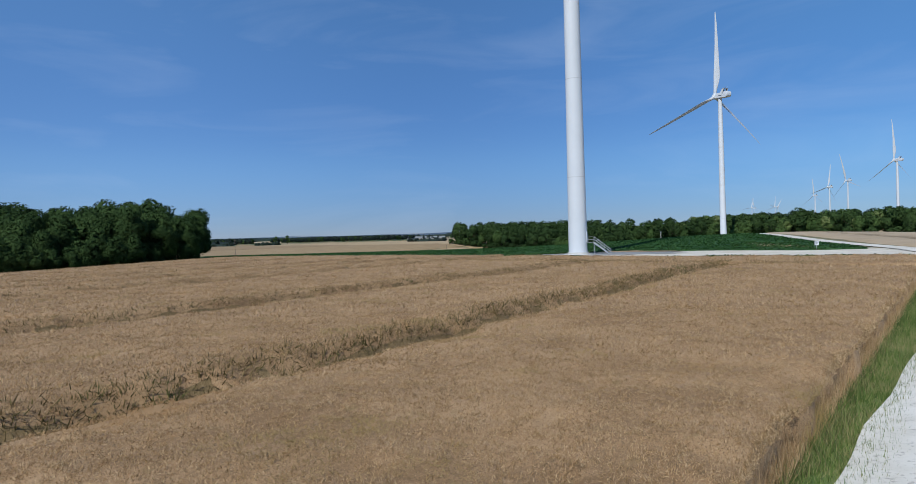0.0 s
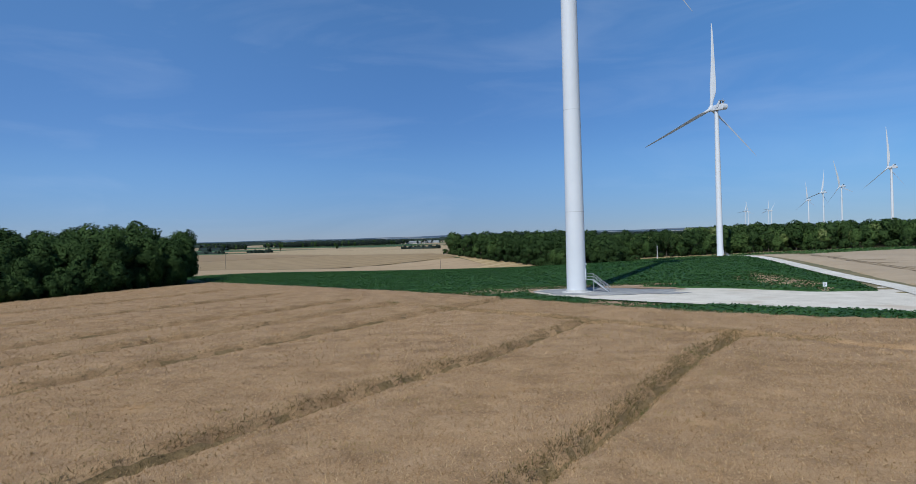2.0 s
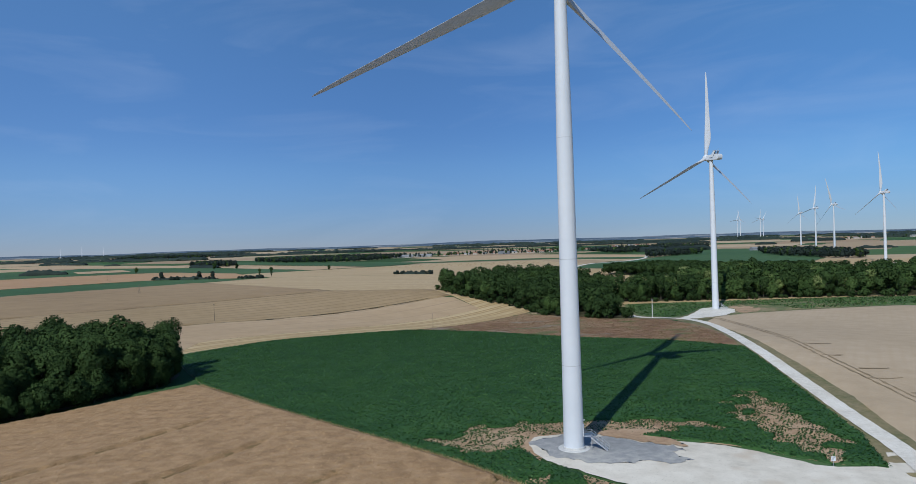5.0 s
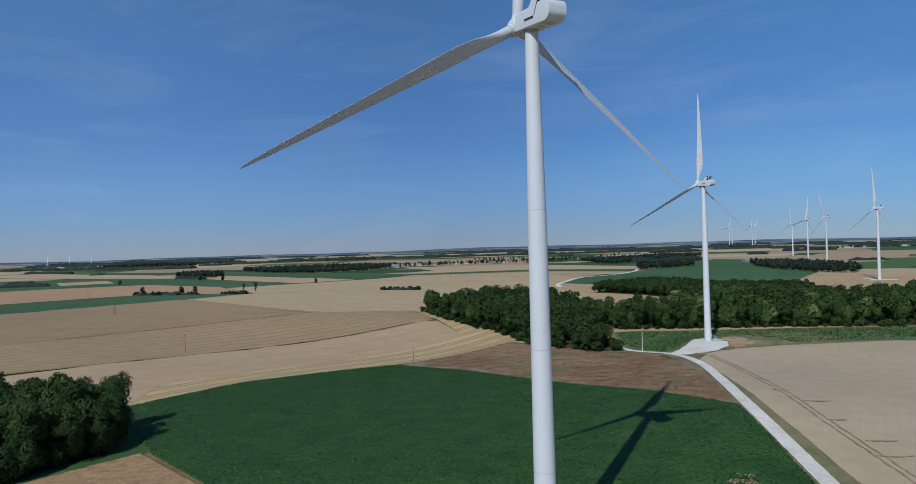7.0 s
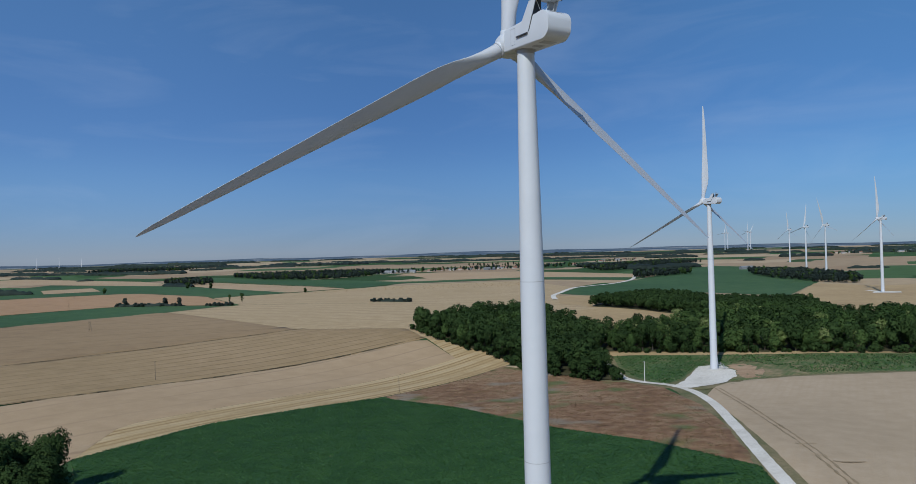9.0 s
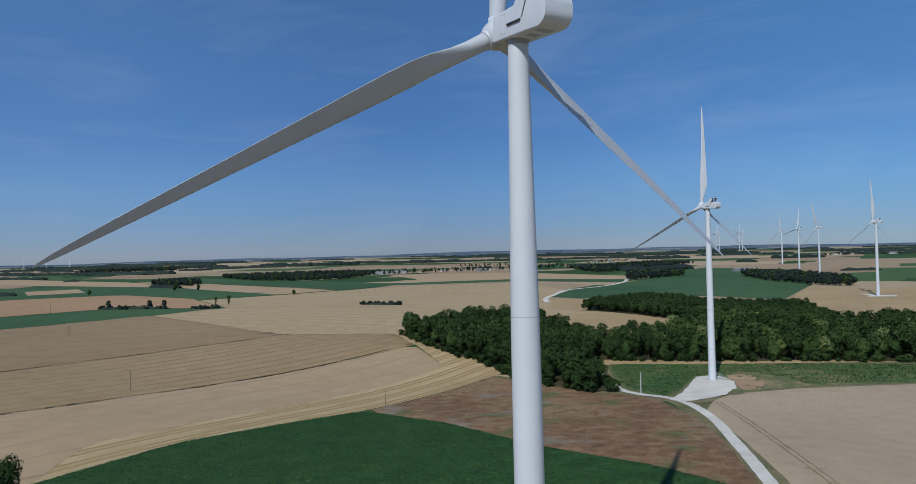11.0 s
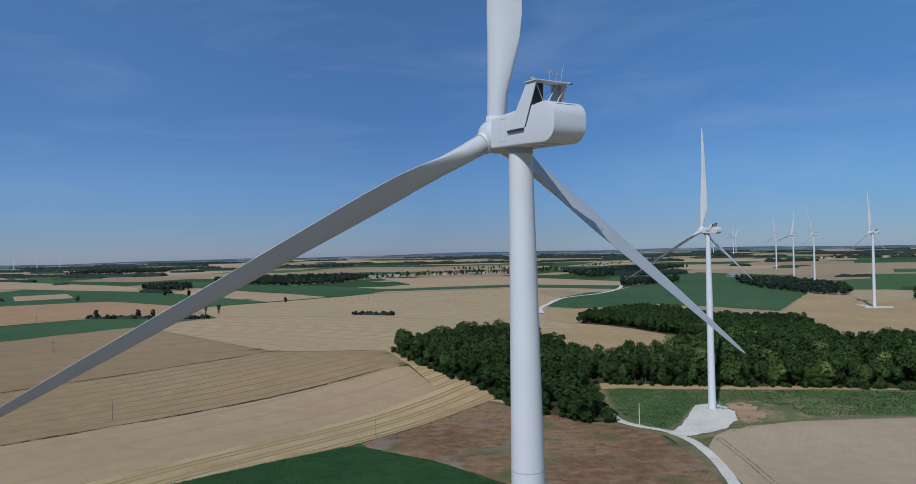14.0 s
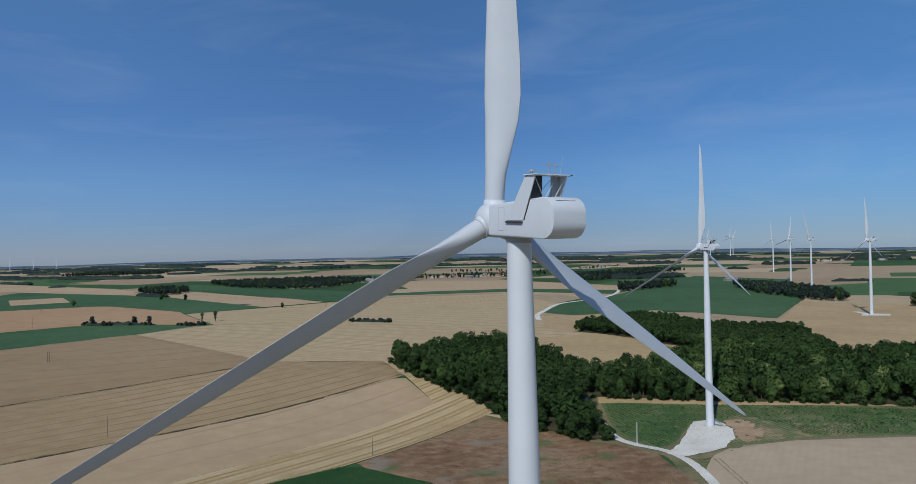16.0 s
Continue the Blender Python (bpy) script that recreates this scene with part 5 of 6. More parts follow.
def wood_mass(name, label, places, per_tree, size, tints, heights, seed, up=0.25):
    """Many trees as one body of leaf clumps, one mesh for each tint; tints = (material, share)."""
    rng = np.random.RandomState(seed)
    pick = rng.choice(len(tints), len(places), p=[share for _, share in tints])
    for t, (mat, _) in enumerate(tints):
        vs, ns = [], []
        for (x, y), w in zip(places, pick):
            if w != t:
                continue
            h = rng.uniform(*heights)
            p, d, soft = crown_points(rng, per_tree, h * rng.uniform(0.28, 0.4), h * 0.12, h, 8, 0.35, up)
            vs.append(leaflets(p + [x, y, gz(x, y)], d, size * rng.uniform(0.6, 1.5, per_tree), rng))
            ns.append(np.repeat(soft, 3, 0))
        if vs:
            v = np.concatenate(vs)
            tagged(new(name, mesh_fast(name, v, np.arange(len(v)), 3, mat, normals=np.concatenate(ns))), label, "trees", kind="stuff")


wood_mass("wood", "dark green crowns of a broadleaf wood", mass[0], 470, 1.15, [(M["leaf"], 0.9), (M["leaf_mid"], 0.1)], (12, 20), 21, 0.6)
wood_mass("wood", "mixed green crowns of a broadleaf wood", mass[1], 480, 1.15, [(M["leaf"], 0.38), (M["leaf_mid"], 0.55), (M["leaf_light"], 0.07)], (11, 20), 25, 0.6)
wood_mass("wood", "dense dark crowns of an even young wood", mass[2], 360, 1.35, [(M["leaf"], 1.0)], (11, 14), 26, 0.7)


# hedges and small copses in the middle distance
rng = np.random.RandomState(13)
for line, gap, kinds in (([(-507, 836), (-450, 832), (-405, 824)], 3.2, ("bush_far",) * 8 + ("mid_far",)), ([(-370, 812), (-335, 814)], 3.0, ("bush_far",)), ([(-153, 826), (-101, 805)], 2.6, ("bush_far",))):
    for x, y in along(line, gap, 2.5, rng):
        kind = kinds[rng.randint(len(kinds))]
        tree(kind, x, y, rng.uniform(0.7, 1.1), "dark green hedgerow " + ("bush" if kind == "bush_far" else "tree") + " between fields", "hedgerow plants", rng, "bush" if kind == "bush_far" else "tree")
for x, y, kind, s in ((-352, 846, "poplar", 0.75), (-338, 855, "poplar", 0.9), (-300, 1052, "mid_a", 0.55), (-600, 1290, "mid_a", 0.9), (-545, 1270, "mid_a", 0.7), (-700, 1160, "mid_b", 0.8), (620, 900, "mid_a", 1.1), (640, 915, "mid_b", 1.0), (655, 870, "bush", 1.3), (790, 960, "mid_a", 1.0)):
    tree(kind, x, y, s, "lone dark green tree between fields", "lone field trees", rng)

far_places = []
for poly, gap in (([(298, 1290), (450, 1420), (470, 1500), (330, 1440)], 10), ([(548, 1365), (525, 1215), (540, 1105), (548, 1020), (590, 1002), (640, 1120), (640, 1300), (600, 1440)], 10), ([(-745, 1925), (-590, 1690), (-439, 1568), (-340, 1600), (-300, 1760), (-275, 1975), (-420, 2060), (-600, 2010)], 13),
                  ([(-786, 1568), (-668, 1436), (-640, 1446), (-640, 1522), (-690, 1640), (-780, 1640)], 10), ([(-1591, 2640), (-1239, 2700), (-1240, 2900), (-1600, 2880)], 14), ([(300, 1640), (700, 2150), (600, 2260), (280, 1900)], 13)):
    far_places += list(zip(*scatter(poly, gap, rng)[:2]))
far_places += along([(-300, 1890), (-120, 1990), (130, 2060), (330, 2060)], 16, 32, rng)
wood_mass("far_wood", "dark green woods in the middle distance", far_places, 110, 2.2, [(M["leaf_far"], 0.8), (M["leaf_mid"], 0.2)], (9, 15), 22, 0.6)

def ridge(lines, seed):
    """Belts of trees seen from afar: closed bodies with a lumpy top along each line (points, width, height)."""
    rng = np.random.RandomState(seed)
    vs, qs, base = [], [], 0
    for pts, wide, high in lines:
        p = np.asarray(pts, float)
        seg = np.hypot(*np.diff(p, axis=0).T)
        run = np.concatenate([[0], np.cumsum(seg)])
        n = max(6, int(run[-1] / 5))
        s = np.linspace(0, run[-1], n)
        x, y = np.interp(s, run, p[:, 0]), np.interp(s, run, p[:, 1])
        dx, dy = np.gradient(x), np.gradient(y)
        ll = np.hypot(dx, dy) + 1e-9
        nx, ny = -dy / ll, dx / ll
        ends = np.clip(np.minimum(s, run[-1] - s) / 14, 0.15, 1) ** 0.5
        tops = high * ends * (0.8 + 0.22 * waves(x, y, 70, seed) + rng.uniform(-0.16, 0.16, n))
        rows = []
        for k, (across, up) in enumerate(((-0.5, -0.1), (-0.52, 0.45), (-0.36, 0.85), (0.0, 1.0), (0.36, 0.85), (0.52, 0.45), (0.5, -0.1))):
            w = wide * ends * (across + rng.uniform(-0.1, 0.1, n))
            q = x + nx * w, y + ny * w
            rows.append(np.stack([q[0], q[1], ground_z(*q) + tops * up + (up > 0.5) * rng.uniform(-0.12, 0.12, n) * high], -1))
        vs.append(np.stack(rows, 1).reshape(-1, 3))
        ids = base + np.arange(n * 7).reshape(n, 7)
        qs.append(np.stack([ids[:-1, :-1], ids[1:, :-1], ids[1:, 1:], ids[:-1, 1:]], -1).reshape(-1))
        base += n * 7
    return np.concatenate(vs), np.concatenate(qs)


belts = [([(-2140, 3200), (-1756, 3112), (-1327, 3060), (-1150, 3150)], 60, 13), ([(-1466, 2448), (-1245, 2372), (-1080, 2400)], 75, 13), ([(-1590, 2200), (-1360, 2090)], 30, 8),
         ([(-2110, 3845), (-1710, 3610), (-1354, 3528)], 50, 12), ([(-987, 3055), (-740, 3047), (-520, 3080)], 70, 14), ([(-308, 3095), (-174, 3090)], 90, 16), ([(-196, 3880), (20, 3830), (234, 3840)], 70, 16),
         ([(300, 2080), (365, 2020), (430, 2050)], 70, 13), ([(292, 2718), (354, 2745)], 30, 10), ([(375, 1766), (507, 1770), (580, 1806)], 60, 14), ([(676, 2805), (888, 2791)], 80, 14), ([(1000, 3560), (1240, 3400), (1247, 3000)], 60, 13),
         ([(855, 2200), (906, 2162)], 40, 10), ([(1084, 2467), (1266, 2450)], 60, 13), ([(1438, 2699), (1570, 2640), (1704, 2583)], 90, 14), ([(800, 1457), (881, 1441)], 14, 7), ([(-720, 1445), (-628, 1380)], 24, 8), ([(-968, 1210), (-880, 1228)], 20, 12), ([(-1180, 1880), (-1140, 1900)], 16, 8),
         ([(313, 3752), (516, 3584), (680, 3468)], 60, 13), ([(1650, 3280), (1800, 2870)], 60, 12)]
for k in range(80):
    r, a = rng.uniform(2900, 4450), rng.uniform(radians(45), radians(135))
    x, y, turn, n = r * math.cos(a), r * math.sin(a), rng.uniform(-0.4, 0.4), rng.uniform(30, 200)
    belts.append(([(x - n * math.cos(turn), y - n * math.sin(turn)), (x + rng.normal() * 20, y + rng.normal() * 20), (x + n * math.cos(turn), y + n * math.sin(turn))], rng.uniform(15, 50), rng.uniform(6, 11)))
v, l = ridge(belts, 23)
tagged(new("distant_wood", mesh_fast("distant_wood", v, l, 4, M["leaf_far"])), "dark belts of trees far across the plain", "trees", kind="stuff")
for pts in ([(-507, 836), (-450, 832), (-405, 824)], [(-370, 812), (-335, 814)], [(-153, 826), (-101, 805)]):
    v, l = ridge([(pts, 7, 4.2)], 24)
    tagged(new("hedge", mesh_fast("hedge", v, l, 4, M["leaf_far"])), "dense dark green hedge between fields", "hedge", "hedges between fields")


# ---- crops and grasses close by ----
def stalks(name, label, poly, zones, mat, base, seed, category):
    """Thin stalks and pods standing out of a crop; zones = (nearest, farthest, per square metre, length, width) round the crop's south corner."""
    rng = np.random.RandomState(seed)
    cx, cy = -14.5, -150.0
    vs = []
    for near, far, dense, length, width in zones:
        n = int(dense * math.pi * (far * far - near * near) * 0.27)
        r = np.sqrt(rng.uniform(near * near, far * far, n))
        a = rng.uniform(radians(52), radians(149), n)
        x, y = cx + r * np.cos(a), cy + r * np.sin(a)
        inn, d, _, _ = inside(poly, x, y)
        inn &= rng.rand(n) > 0.6 * groove(x, y)
        x, y, d = x[inn], y[inn], d[inn]
        n = len(x)
        z = ground_z(x, y) + base(x, y, d)
        feet = np.stack([x, y, z - 0.25 * length], -1)
        feet[:, 2] += rng.uniform(-0.08, 0.07, n)
        lean = rng.normal(size=(n, 3)) * [0.62, 0.62, 0.42] + [0, 0, 0.6]
        tips = feet + unit(lean) * (length * rng.uniform(0.5, 1.35, n))[:, None]
        vs.append(spears(feet, tips, width * rng.uniform(0.6, 1.5, n), rng)[0])
    v = np.concatenate(vs)
    return tagged(new(name, mesh_fast(name, v, np.arange(len(v)), 3, mat)), label, category, kind="stuff")


stalks("rapeseed_plants", "dry tan rapeseed stalks and pods", CROP, [(9, 21, 1500, 0.085, 0.0125), (21, 36, 460, 0.12, 0.022), (36, 70, 85, 0.21, 0.045), (70, 130, 15, 0.32, 0.085), (130, 240, 2.5, 0.42, 0.16)],
       M["rape_stalk"], lambda x, y, d: crop_relief(x, y, d), 31, "crop")


def tufts(name, label, poly, dense, size, mat, base, seed, category, keep=None):
    """Leafy clumps over a low crop."""
    rng = np.random.RandomState(seed)
    p = np.asarray(poly, float)
    (x0, y0), (x1, y1) = p.min(0), p.max(0)
    n = int((x1 - x0) * (y1 - y0) * dense)
    x, y = rng.uniform(x0, x1, n), rng.uniform(y0, y1, n)
    inn, d, _, _ = inside(poly, x, y)
    if keep is not None:
        inn &= rng.rand(n) < keep(x, y)
    x, y, d = x[inn], y[inn], d[inn]
    n = len(x)
    c = np.stack([x, y, ground_z(x, y) + base(x, y, d)], -1)
    v, l = cards(c, unit(rng.normal(size=(n, 3)) * 0.38 + [0, 0, 0.9]), size * rng.uniform(0.5, 1.5, n), size * rng.uniform(0.4, 1.0, n), rng)
    return tagged(new(name, mesh_fast(name, v, l, 4, mat)), label, category, kind="stuff")


tufts("green_plants", "broad leaves of a dark green crop", GREEN, 5.0, 0.4, M["green_leaf"], lambda x, y, d: np.maximum(green_relief(x, y, d), 0.2) + 0.05, 41, "crop", lambda x, y: np.clip(1 - 3 * thin(x, y), 0, 1))


def row_chance(x, y):
    """Plants in thin rows where the crop came up badly, fewer towards the bare spots."""
    rows = 0.5 + 0.5 * np.cos((x * math.sin(radians(62)) - y * math.cos(radians(62)) + 0.2 * waves(x, y, 6, 24)) * math.tau / 0.8)
    return np.where(thin(x, y) > 0.02, np.clip(1.25 - 1.5 * bare(x, y), 0.03, 1) * (0.25 + 0.75 * rows), 0)


tufts("sparse_plants", "thin rows of green crop on reddish soil", [(-34, -40), (66, -40), (70, 60), (-34, 40)], 14, 0.34, M["green_leaf"], lambda x, y, d: 0.28 + 0.12 * waves(x, y, 1.3, 25), 47, "crop", lambda x, y: row_chance(x, y) * inside(GREEN, x, y)[0])


def blades(name, label, x, y, z, low, high, width, lean, mat, category, rng):
    """Many thin upright blades from given feet."""
    n = len(x)
    feet = np.stack([x, y, z], -1)
    tips = feet + unit(rng.normal(size=(n, 3)) * lean + [0, 0, 1]) * rng.uniform(low, high, n)[:, None]
    v, l = spears(feet, tips, rng.uniform(0.5, 1.5, n) * width, rng)
    return tagged(new(name, mesh_fast(name, v, l, 3, mat)), label, category, kind="stuff")


def beside(line, per_metre, near, far, rng):
    """Random places along a line, between near and far metres to its right."""
    xs, ys = [], []
    for (x0, y0), (x1, y1) in zip(line, line[1:]):
        long = math.hypot(x1 - x0, y1 - y0)
        n = int(long * per_metre)
        f, w = rng.rand(n), rng.uniform(near, far, n)
        xs.append(x0 + (x1 - x0) * f + (y1 - y0) / long * w)
        ys.append(y0 + (y1 - y0) * f - (x1 - x0) / long * w)
    return np.concatenate(xs), np.concatenate(ys)


CROP_EDGE = [(-32, -171), (-7.6, -132.4), (-2, -123.6), (8.8, -106.3), (28.2, -75), (37, -62)]
rng = np.random.RandomState(15)
x, y = beside(CROP_EDGE, 900, 0.05, 1.6, rng)
blades("verge_grass", "green grass with dry seed heads by the track", x, y, ground_z(x, y) + 0.15, 0.12, 0.5, 0.026, 0.45, M["grass_blade"], "grass", rng)
x, y = beside(CROP_EDGE, 420, -0.35, 0.08, rng)
blades("edge_stalks", "dry rapeseed stems standing along the crop edge", x, y, ground_z(x, y) + 0.05, 0.35, 0.95, 0.014, 0.24, M["rape_stalk"], "crop", rng)
x, y = beside(CROP_EDGE, 380, -0.25, 0.45, rng)
blades("edge_weeds", "green weeds at the foot of the crop", x, y, ground_z(x, y) + 0.05, 0.2, 0.6, 0.03, 0.45, M["edge_weed"], "weeds", rng)
x, y = beside(CROP_EDGE, 300, 1.4, 2.05, rng)
blades("dry_fringe", "short dry grass along the gravel edge", x, y, ground_z(x, y) + 0.2, 0.08, 0.32, 0.016, 0.6, M["edge_dry"], "grass", rng)
x, y = beside([(-107, 73), (-74, 39.5), (-44, 12), (-22, -8.3), (-3, -30.5), (18.5, -50.5), (31, -61)], 70, -0.5, 0.6, rng)
blades("far_edge_stalks", "dry rapeseed stems along the green field", x, y, ground_z(x, y) + 0.05, 0.5, 1.3, 0.09, 0.25, M["rape_stalk"], "crop", rng)

# fallow weeds and rows of young maize
FALLOW = [(66, 110), (78, 160), (83, 206), (80, 253), (70, 272), (54, 286), (34, 326), (6, 353), (-55, 257), (-50, 248), (-19, 221), (18, 170), (47, 140)]
tufts("fallow_plants", "dry brown weeds on the fallow land", FALLOW, 2.6, 0.38, M["fallow_weed"], lambda x, y, d: 0.5 + 0.2 * waves(x, y, 4, 31), 43, "weeds", lambda x, y: np.clip(0.55 + 0.6 * waves(x, y, 12, 71), 0.05, 1))
MAIZE = [(75, 300), (80, 364), (120, 352), (152, 341), (198, 327), (238, 313), (400, 262), (330, 237), (208, 268), (160, 272), (160, 292), (150, 312), (134, 314), (127, 313), (115, 310), (98, 277), (85, 264)]
rows_x, rows_y = np.meshgrid(np.arange(-60, 460, 1.15), np.arange(-480, -60, 2.4))
ca, sa = math.cos(radians(103)), math.sin(radians(103))
rx, ry = (rows_x * ca - rows_y * sa).ravel(), (rows_x * sa + rows_y * ca).ravel()
rng = np.random.RandomState(44)
ok, rd, _, _ = inside(MAIZE, rx, ry)
ok &= 0.55 * waves(rx, ry, 60, 72) + 0.4 * waves(rx, ry, 17, 73) + rng.normal(size=len(rx)) * 0.25 > -0.4
rx, ry = rx[ok] + rng.normal(size=ok.sum()) * 0.12, ry[ok] + rng.normal(size=ok.sum()) * 0.12
mc = np.stack([rx, ry, ground_z(rx, ry) + 0.65], -1)
mv, ml = cards(mc, unit(rng.normal(size=mc.shape) * 0.5 + [0, 0, 0.7]), rng.uniform(0.7, 1.4, len(rx)), rng.uniform(0.5, 1.1, len(rx)), rng)
tagged(new("maize_plants", mesh_fast("maize_plants", mv, ml, 4, M["maize_leaf"])), "rows of young green maize plants", "crop", kind="stuff")

# weeds and broken stalks down in the wheel lines
rng = np.random.RandomState(16)
wx, wy, up = [], [], []
for t in TRAMS:
    n = 95000 if t > 40 else 60000 if t > 20 else 34000
    yy = rng.uniform(-160, 60, n)
    wy.append(yy)
    wx.append(t + 0.535 * yy + rng.normal(-0.35, 0.75, n) - 0.7 * waves(t + 0.535 * yy, yy, 40, 9))
yy = rng.uniform(-75, -8, 36000)
wy.append(yy)
wx.append(-yy - 58.4 + rng.normal(0.2, 0.9, len(yy)) - waves(-yy - 58.4, yy, 30, 8))
wx, wy = np.concatenate(wx), np.concatenate(wy)
keep = np.zeros(len(wx))
for d, strong in lines_of(wx, wy):
    keep = np.maximum(keep, strong ** 0.4 * np.exp(-(((d + 0.35) / 1.2) ** 2)))
ok = (keep > rng.uniform(0.15, 0.7, len(wx))) & inside(CROP, wx, wy)[0]
wx, wy = wx[ok], wy[ok]
blades("weeds", "low green and brown weeds in the wheel lines", wx, wy, ground_z(wx, wy) + np.maximum(crop_relief(wx, wy, wx * 0) - rng.uniform(0, 0.2, len(wx)), 0.1), 0.12, 0.44, 0.042, 0.85, M["weed"], "weeds", rng)


# ---- poles, signs, bales and the village ----
def utility_pole(x, y, tall, label, arm=0.0, mat="wood", thick=0.14):
    ob = new("utility_pole")
    ob.location = (x, y, gz(x, y))
    tagged(ob, label, "utility pole", "utility poles of the fields")
    bm = bmesh.new()
    rod(bm, (0, 0, -0.4), (0, 0, tall), thick * 1.25, thick * 0.8, 10)
    part("pole", bm, M[mat], ob)
    if arm:
        bm = bmesh.new()
        box(bm, -arm / 2, arm / 2, -0.06, 0.06, tall - 0.5, tall - 0.36, 0.02)
        part("crossarm", bm, M[mat], ob)
        for s in (-0.45, 0.0, 0.45):
            bm = bmesh.new()
            lathe(bm, [(0.05, tall - 0.36), (0.08, tall - 0.3), (0.05, tall - 0.22), (0.07, tall - 0.15), (0.03, tall - 0.1)], 8, (s * arm, 0))
            part("insulator", bm, M["glass"], ob)
    return ob


utility_pole(-194.4, 297, 11.5, "grey weathered utility pole in the grass strip", 0.9)
utility_pole(-51.8, 272.7, 8.7, "thin wooden pole in the stubble", 0.0, "wood", 0.11)
utility_pole(-541.7, 788.3, 9, "wooden utility pole in a reddish field", 1.0)
utility_pole(-691.6, 1052.3, 9, "wooden utility pole in a reddish field", 1.0)
utility_pole(-590, 866, 9, "wooden utility pole in a reddish field", 1.0)


def pole_pair(x, y):
    ob = new("twin_pole")
    ob.location = (x, y, gz(x, y) + 0.3)
    tagged(ob, "twin wooden utility pole with a crossarm in cereal", "utility pole", "utility poles of the fields")
    for s in (-1, 1):
        bm = bmesh.new()
        rod(bm, (s, 0, -0.6), (s * 0.75, 0, 9.5), 0.2, 0.14, 10)
        part("pole", bm, M["wood"], ob)
    bm = bmesh.new()
    box(bm, -1.6, 1.6, -0.08, 0.08, 8.7, 8.9, 0.02)
    part("crossarm", bm, M["wood"], ob)
    bm = bmesh.new()
    rod(bm, (-0.95, 0, 1.0), (0.85, 0, 6.0), 0.07, 0.07, 6)
    part("brace", bm, M["wood"], ob)


pole_pair(-363.7, 526.3)


def camera_mast(x, y):
    """The pale tapered mast beside the track, with a small head and a foot block."""
    ob = new("light_mast")
    ob.location = (x, y, gz(x, y) + 0.2)
    tagged(ob, "pale grey concrete mast with a small head beside the track", "mast")
    bm = bmesh.new()
    rod(bm, (0, 0, 0.0), (0.12, 0, 10.4), 0.27, 0.16, 12)
    part("shaft", bm, M["concrete"], ob)
    bm = bmesh.new()
    box(bm, -0.5, 0.5, -0.45, 0.45, -0.3, 0.35, 0.06)
    part("foot_block", bm, M["concrete"], ob)
    bm = bmesh.new()
    box(bm, -0.35, 0.45, -0.18, 0.18, 10.35, 10.6, 0.05)
    part("head", bm, M["steel"], ob)
    bm = bmesh.new()
    rod(bm, (0.3, 0, 10.4), (0.7, 0, 9.7), 0.03, 0.03, 6)
    part("bracket", bm, M["steel"], ob)


camera_mast(78.0, 275.5)


def sign_post(x, y, turn):
    ob = new("information_sign")
    ob.location, ob.rotation_euler = (x, y, gz(x, y) + 0.3), (0, 0, radians(turn))
    tagged(ob, "small white information panel on a post by the pad", "sign")
    bm = bmesh.new()
    rod(bm, (0, 0, -0.3), (0, 0, 1.75), 0.04, 0.04, 8)
    part("post", bm, M["steel"], ob)
    bm = bmesh.new()
    box(bm, -0.36, 0.36, -0.06, -0.035, 0.95, 1.75, 0.01)
    panel = part("panel", bm, M["paint"], ob)
    for k, (w, z) in enumerate(((0.5, 1.6), (0.42, 1.45), (0.46, 1.3), (0.3, 1.15))):
        bm = bmesh.new()
        box(bm, -0.27, -0.27 + w, -0.067, -0.06, z - 0.03, z + 0.03)
        part("text_bar", bm, M["dark"], panel)


sign_post(43.9, -13.2, -10)


def marker_post(x, y):
    ob = new("marker_post")
    ob.location = (x, y, gz(x, y) + 0.4)
    tagged(ob, "short white marker post at the track fork", "post")
    bm = bmesh.new()
    rod(bm, (0, 0, -0.3), (0, 0, 1.0), 0.09, 0.08, 8)
    part("post", bm, M["paint"], ob)
    bm = bmesh.new()
    lathe(bm, [(0.1, 1.0), (0.1, 1.12), (0.03, 1.2)], 10)
    part("cap", bm, M["steel"], ob)


marker_post(84.5, 262.5)

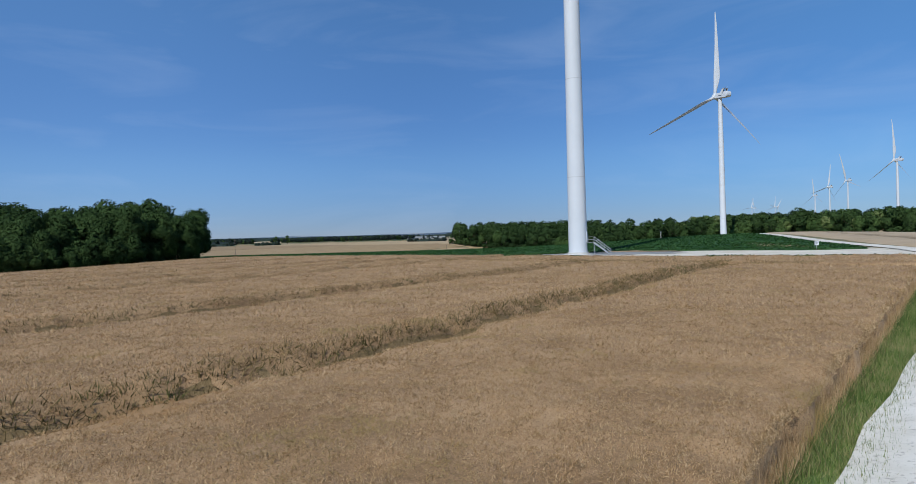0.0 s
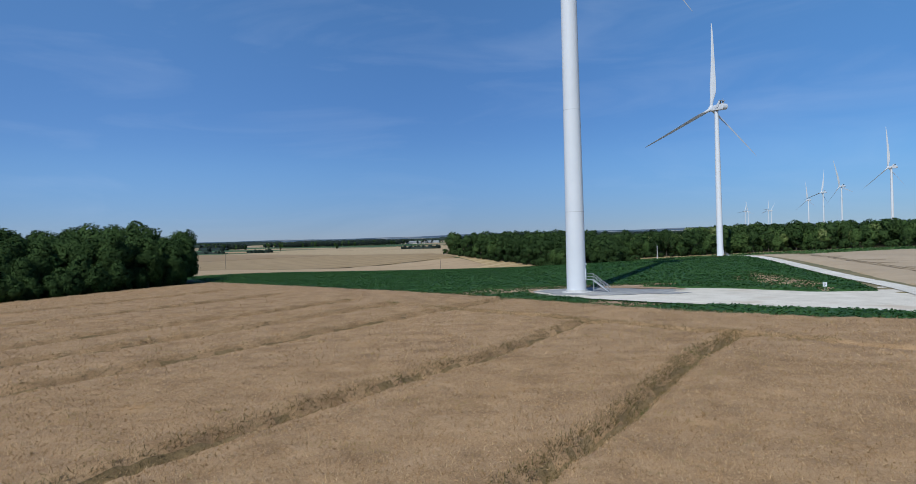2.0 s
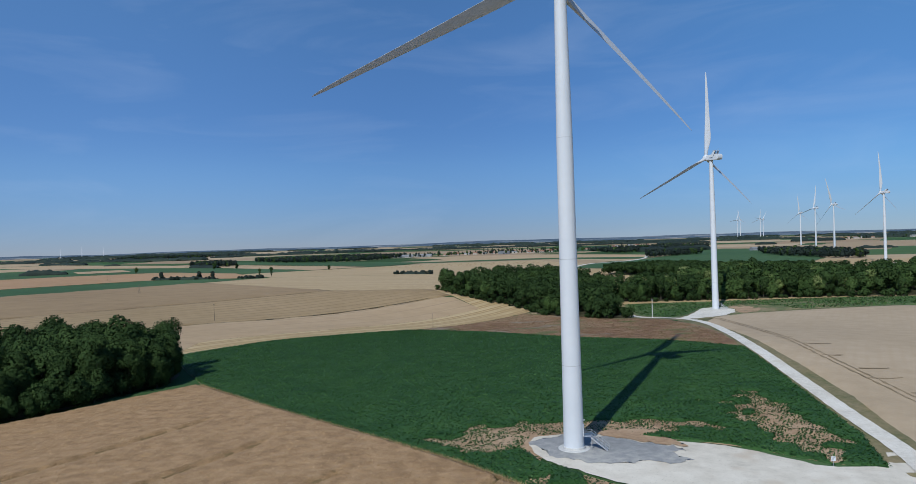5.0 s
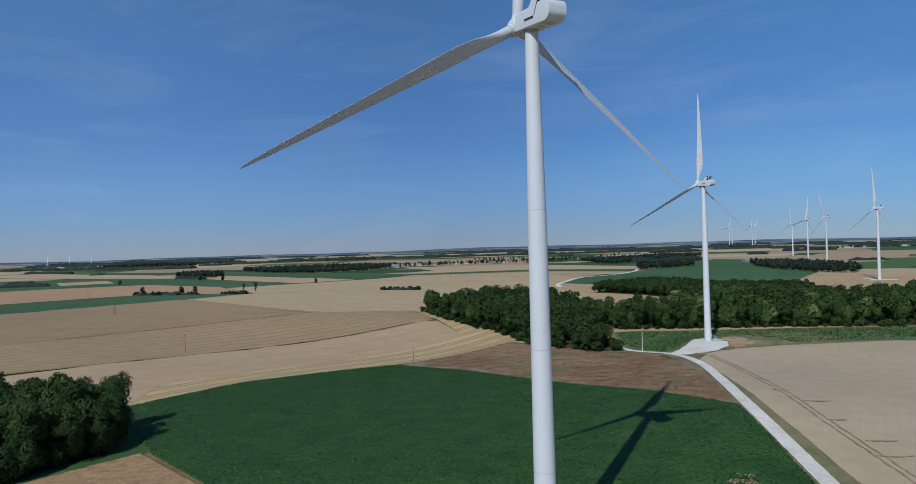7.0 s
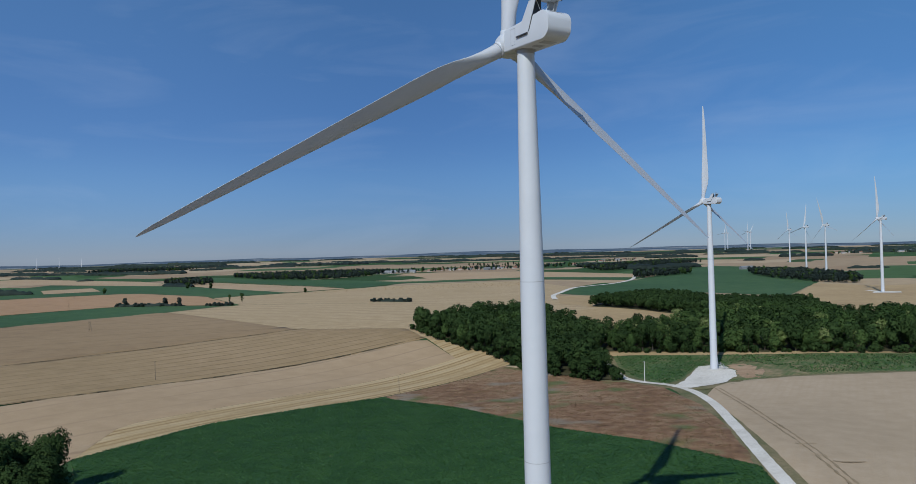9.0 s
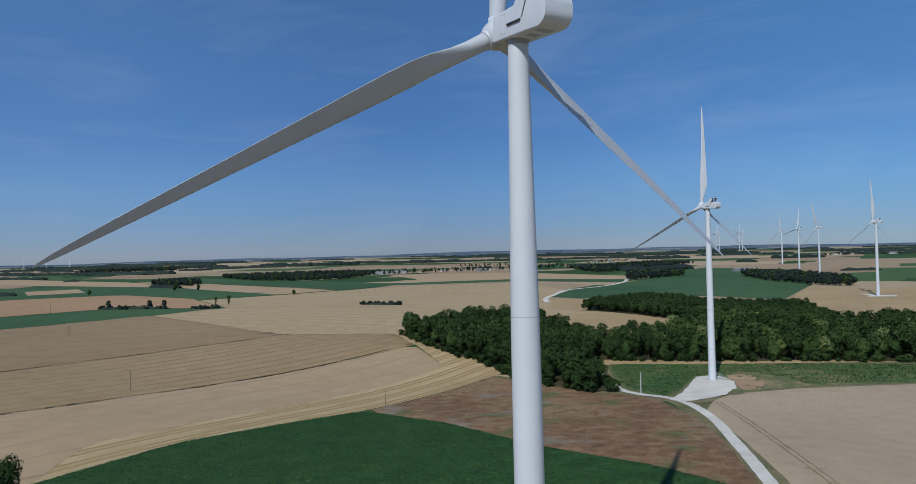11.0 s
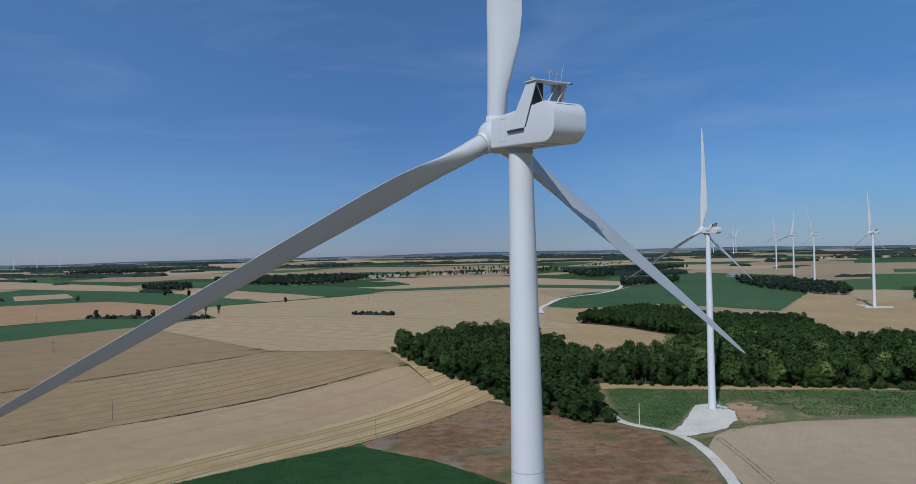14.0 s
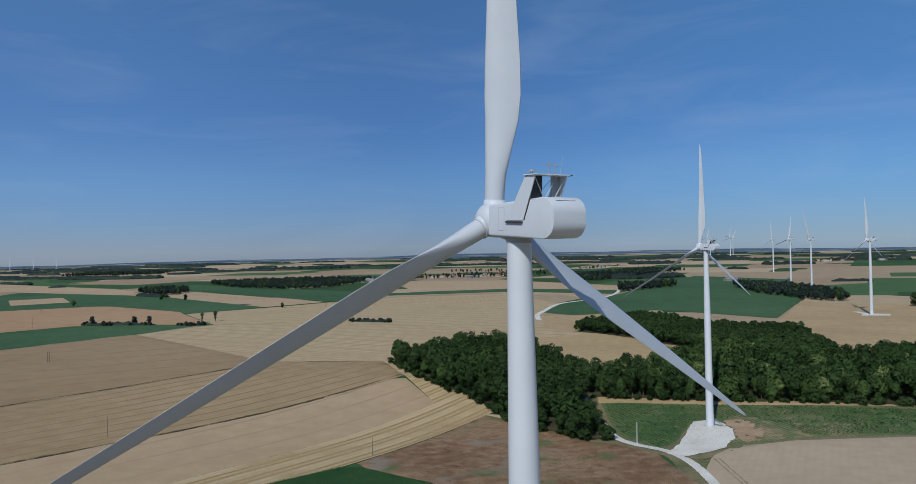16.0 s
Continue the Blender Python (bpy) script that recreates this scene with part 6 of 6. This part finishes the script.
# straw bales in rows on the far stubble
bm = bmesh.new()
bmesh.ops.create_cone(bm, cap_ends=True, segments=14, radius1=0.75, radius2=0.75, depth=1.3, matrix=Matrix.Translation((0, 0, 0.72)) @ Matrix.Rotation(radians(90), 4, "X"))
bmesh.ops.bevel(bm, geom=[e for e in bm.edges if len(e.link_faces) == 2 and any(len(f.verts) > 4 for f in e.link_faces)], offset=0.1, segments=2, affect="EDGES")
me = bpy.data.meshes.new("straw_bale")
bm.to_mesh(me)
bm.free()
me.materials.append(M["straw"])
rng = np.random.RandomState(17)
for row, (a, b) in enumerate((((-300, 1045), (70, 1130)), ((-285, 1075), (95, 1165)), ((-265, 1105), (90, 1200)), ((-240, 1130), (80, 1240)), ((-690, 1540), (-300, 1150)), ((-640, 1560), (-275, 1190)))):
    n = 26
    for k in range(n):
        f = (k + rng.uniform(0.2, 0.8)) / n
        x, y = a[0] + (b[0] - a[0]) * f, a[1] + (b[1] - a[1]) * f + rng.uniform(-3, 3)
        ob = new("straw_bale", me)
        ob.location, ob.rotation_euler = (x, y, gz(x, y) + 0.3), (0, 0, rng.uniform(0, 3.1))
        tagged(ob, "round straw bale lying on stubble", "straw bale", "straw bales on the stubble")


def house(x, y, turn, wide, deep, eaves, ridge, roof="tile", barn=False):
    ob = new("barn" if barn else "house")
    ob.location, ob.rotation_euler = (x, y, gz(x, y) - 0.2), (0, 0, radians(turn))
    tagged(ob, "long grey-roofed farm barn in the village" if barn else "pale rendered village house with a pitched roof", "barn" if barn else "house", "barns of the village" if barn else "houses of the village")
    w, d = wide / 2, deep / 2
    bm = bmesh.new()
    low = [bm.verts.new(p) for p in ((-w, -d, 0), (w, -d, 0), (w, d, 0), (-w, d, 0))]
    top = [bm.verts.new(p) for p in ((-w, -d, eaves), (w, -d, eaves), (w, d, eaves), (-w, d, eaves))]
    r0, r1 = bm.verts.new((-w, 0, ridge - 0.15)), bm.verts.new((w, 0, ridge - 0.15))
    bm.faces.new((low[0], low[1], top[1], top[0]))
    bm.faces.new((low[2], low[3], top[3], top[2]))
    bm.faces.new((low[1], low[2], top[2], r1, top[1]))
    bm.faces.new((low[3], low[0], top[0], r0, top[3]))
    bm.faces.new((top[0], top[1], r1, r0))
    bm.faces.new((top[2], top[3], r0, r1))
    bm.faces.new(list(reversed(low)))
    part("wall", bm, M["slate" if barn else "plaster"], ob)
    bm = bmesh.new()
    for s in (-1, 1):
        pts = [(-w - 0.4, s * (d + 0.5), eaves - 0.25), (w + 0.4, s * (d + 0.5), eaves - 0.25), (w + 0.4, 0, ridge), (-w - 0.4, 0, ridge)]
        slab(bm, pts if s < 0 else list(reversed(pts)), 0.18)
    part("roof", bm, M[roof], ob)
    if not barn:
        for k in range(3):
            bm = bmesh.new()
            cx = -w * 0.6 + k * w * 0.6
            box(bm, cx - 0.5, cx + 0.5, -d - 0.05, -d + 0.02, 1.0, 2.3)
            part("window", bm, M["glass"], ob)
        bm = bmesh.new()
        box(bm, w * 0.55, w * 0.55 + 0.7, -0.4, 0.4, ridge - 0.9, ridge + 0.9)
        part("chimney", bm, M["tile"], ob)
    else:
        bm = bmesh.new()
        box(bm, -2.0, 2.0, -d - 0.06, -d + 0.02, 0.0, 3.6)
        part("barn_door", bm, M["dark"], ob)


rng = np.random.RandomState(18)
for x, y in ((-300, 1885), (-262, 1875), (-242, 1905), (-205, 1930), (-95, 2010), (-70, 2035), (-40, 2010), (-15, 2040), (8, 2015), (30, 2050), (52, 2025), (75, 2060), (98, 2040), (118, 2070), (140, 2050), (-160, 1985), (-130, 2040), (10, 2110), (60, 2130), (110, 2150), (-35, 2160), (170, 2085), (330, 2110), (365, 2150), (300, 2200), (-420, 1990), (-455, 2050)):
    house(x, y, rng.uniform(-25, 25), rng.uniform(10, 17), rng.uniform(7, 9), rng.uniform(3, 5), rng.uniform(6.5, 9), "tile" if rng.rand() < 0.65 else "slate")
for x, y, w, t in ((-275, 1925, 42, 12), (-225, 1960, 36, 8), (20, 1985, 34, -10), (-340, 1920, 30, 20), (620, 1560, 30, 10)):
    house(x, y, t, w, 15, 5, 8.5, "slate", True)
gardens = along([(-330, 1915), (-150, 1975), (20, 2000), (200, 2060)], 12, 16, rng) + along([(-150, 2080), (60, 2170), (250, 2180)], 14, 20, rng)
for line in ([(-400, 1960), (-300, 1990), (-205, 2060)], [(-110, 2090), (-60, 2130), (40, 2120)], [(-60, 2420), (140, 2400), (330, 2240)], [(90, 2080), (200, 2130), (330, 2180)], [(-240, 1960), (-210, 2050)], [(1300, 2560), (1480, 2680), (1640, 2540)], [(420, 2440), (600, 2630)]):
    gardens += along(line, 10, 14, rng)
wood_mass("garden_trees", "dark garden trees among the village houses", gardens, 200, 1.5, [(M["leaf"], 0.4), (M["leaf_far"], 0.4), (M["leaf_mid"], 0.2)], (5, 13), 27, 0.5)
for k in range(22):
    x, y = ((1300, 2570), (1400, 2640), (1500, 2660), (1600, 2570), (480, 2500), (560, 2600))[k % 6]
    house(x + rng.uniform(-55, 55), y + rng.uniform(-45, 45), rng.uniform(-30, 30), rng.uniform(11, 20), rng.uniform(8, 11), rng.uniform(3.5, 5.5), rng.uniform(7, 9), "tile" if rng.rand() < 0.55 else "slate")
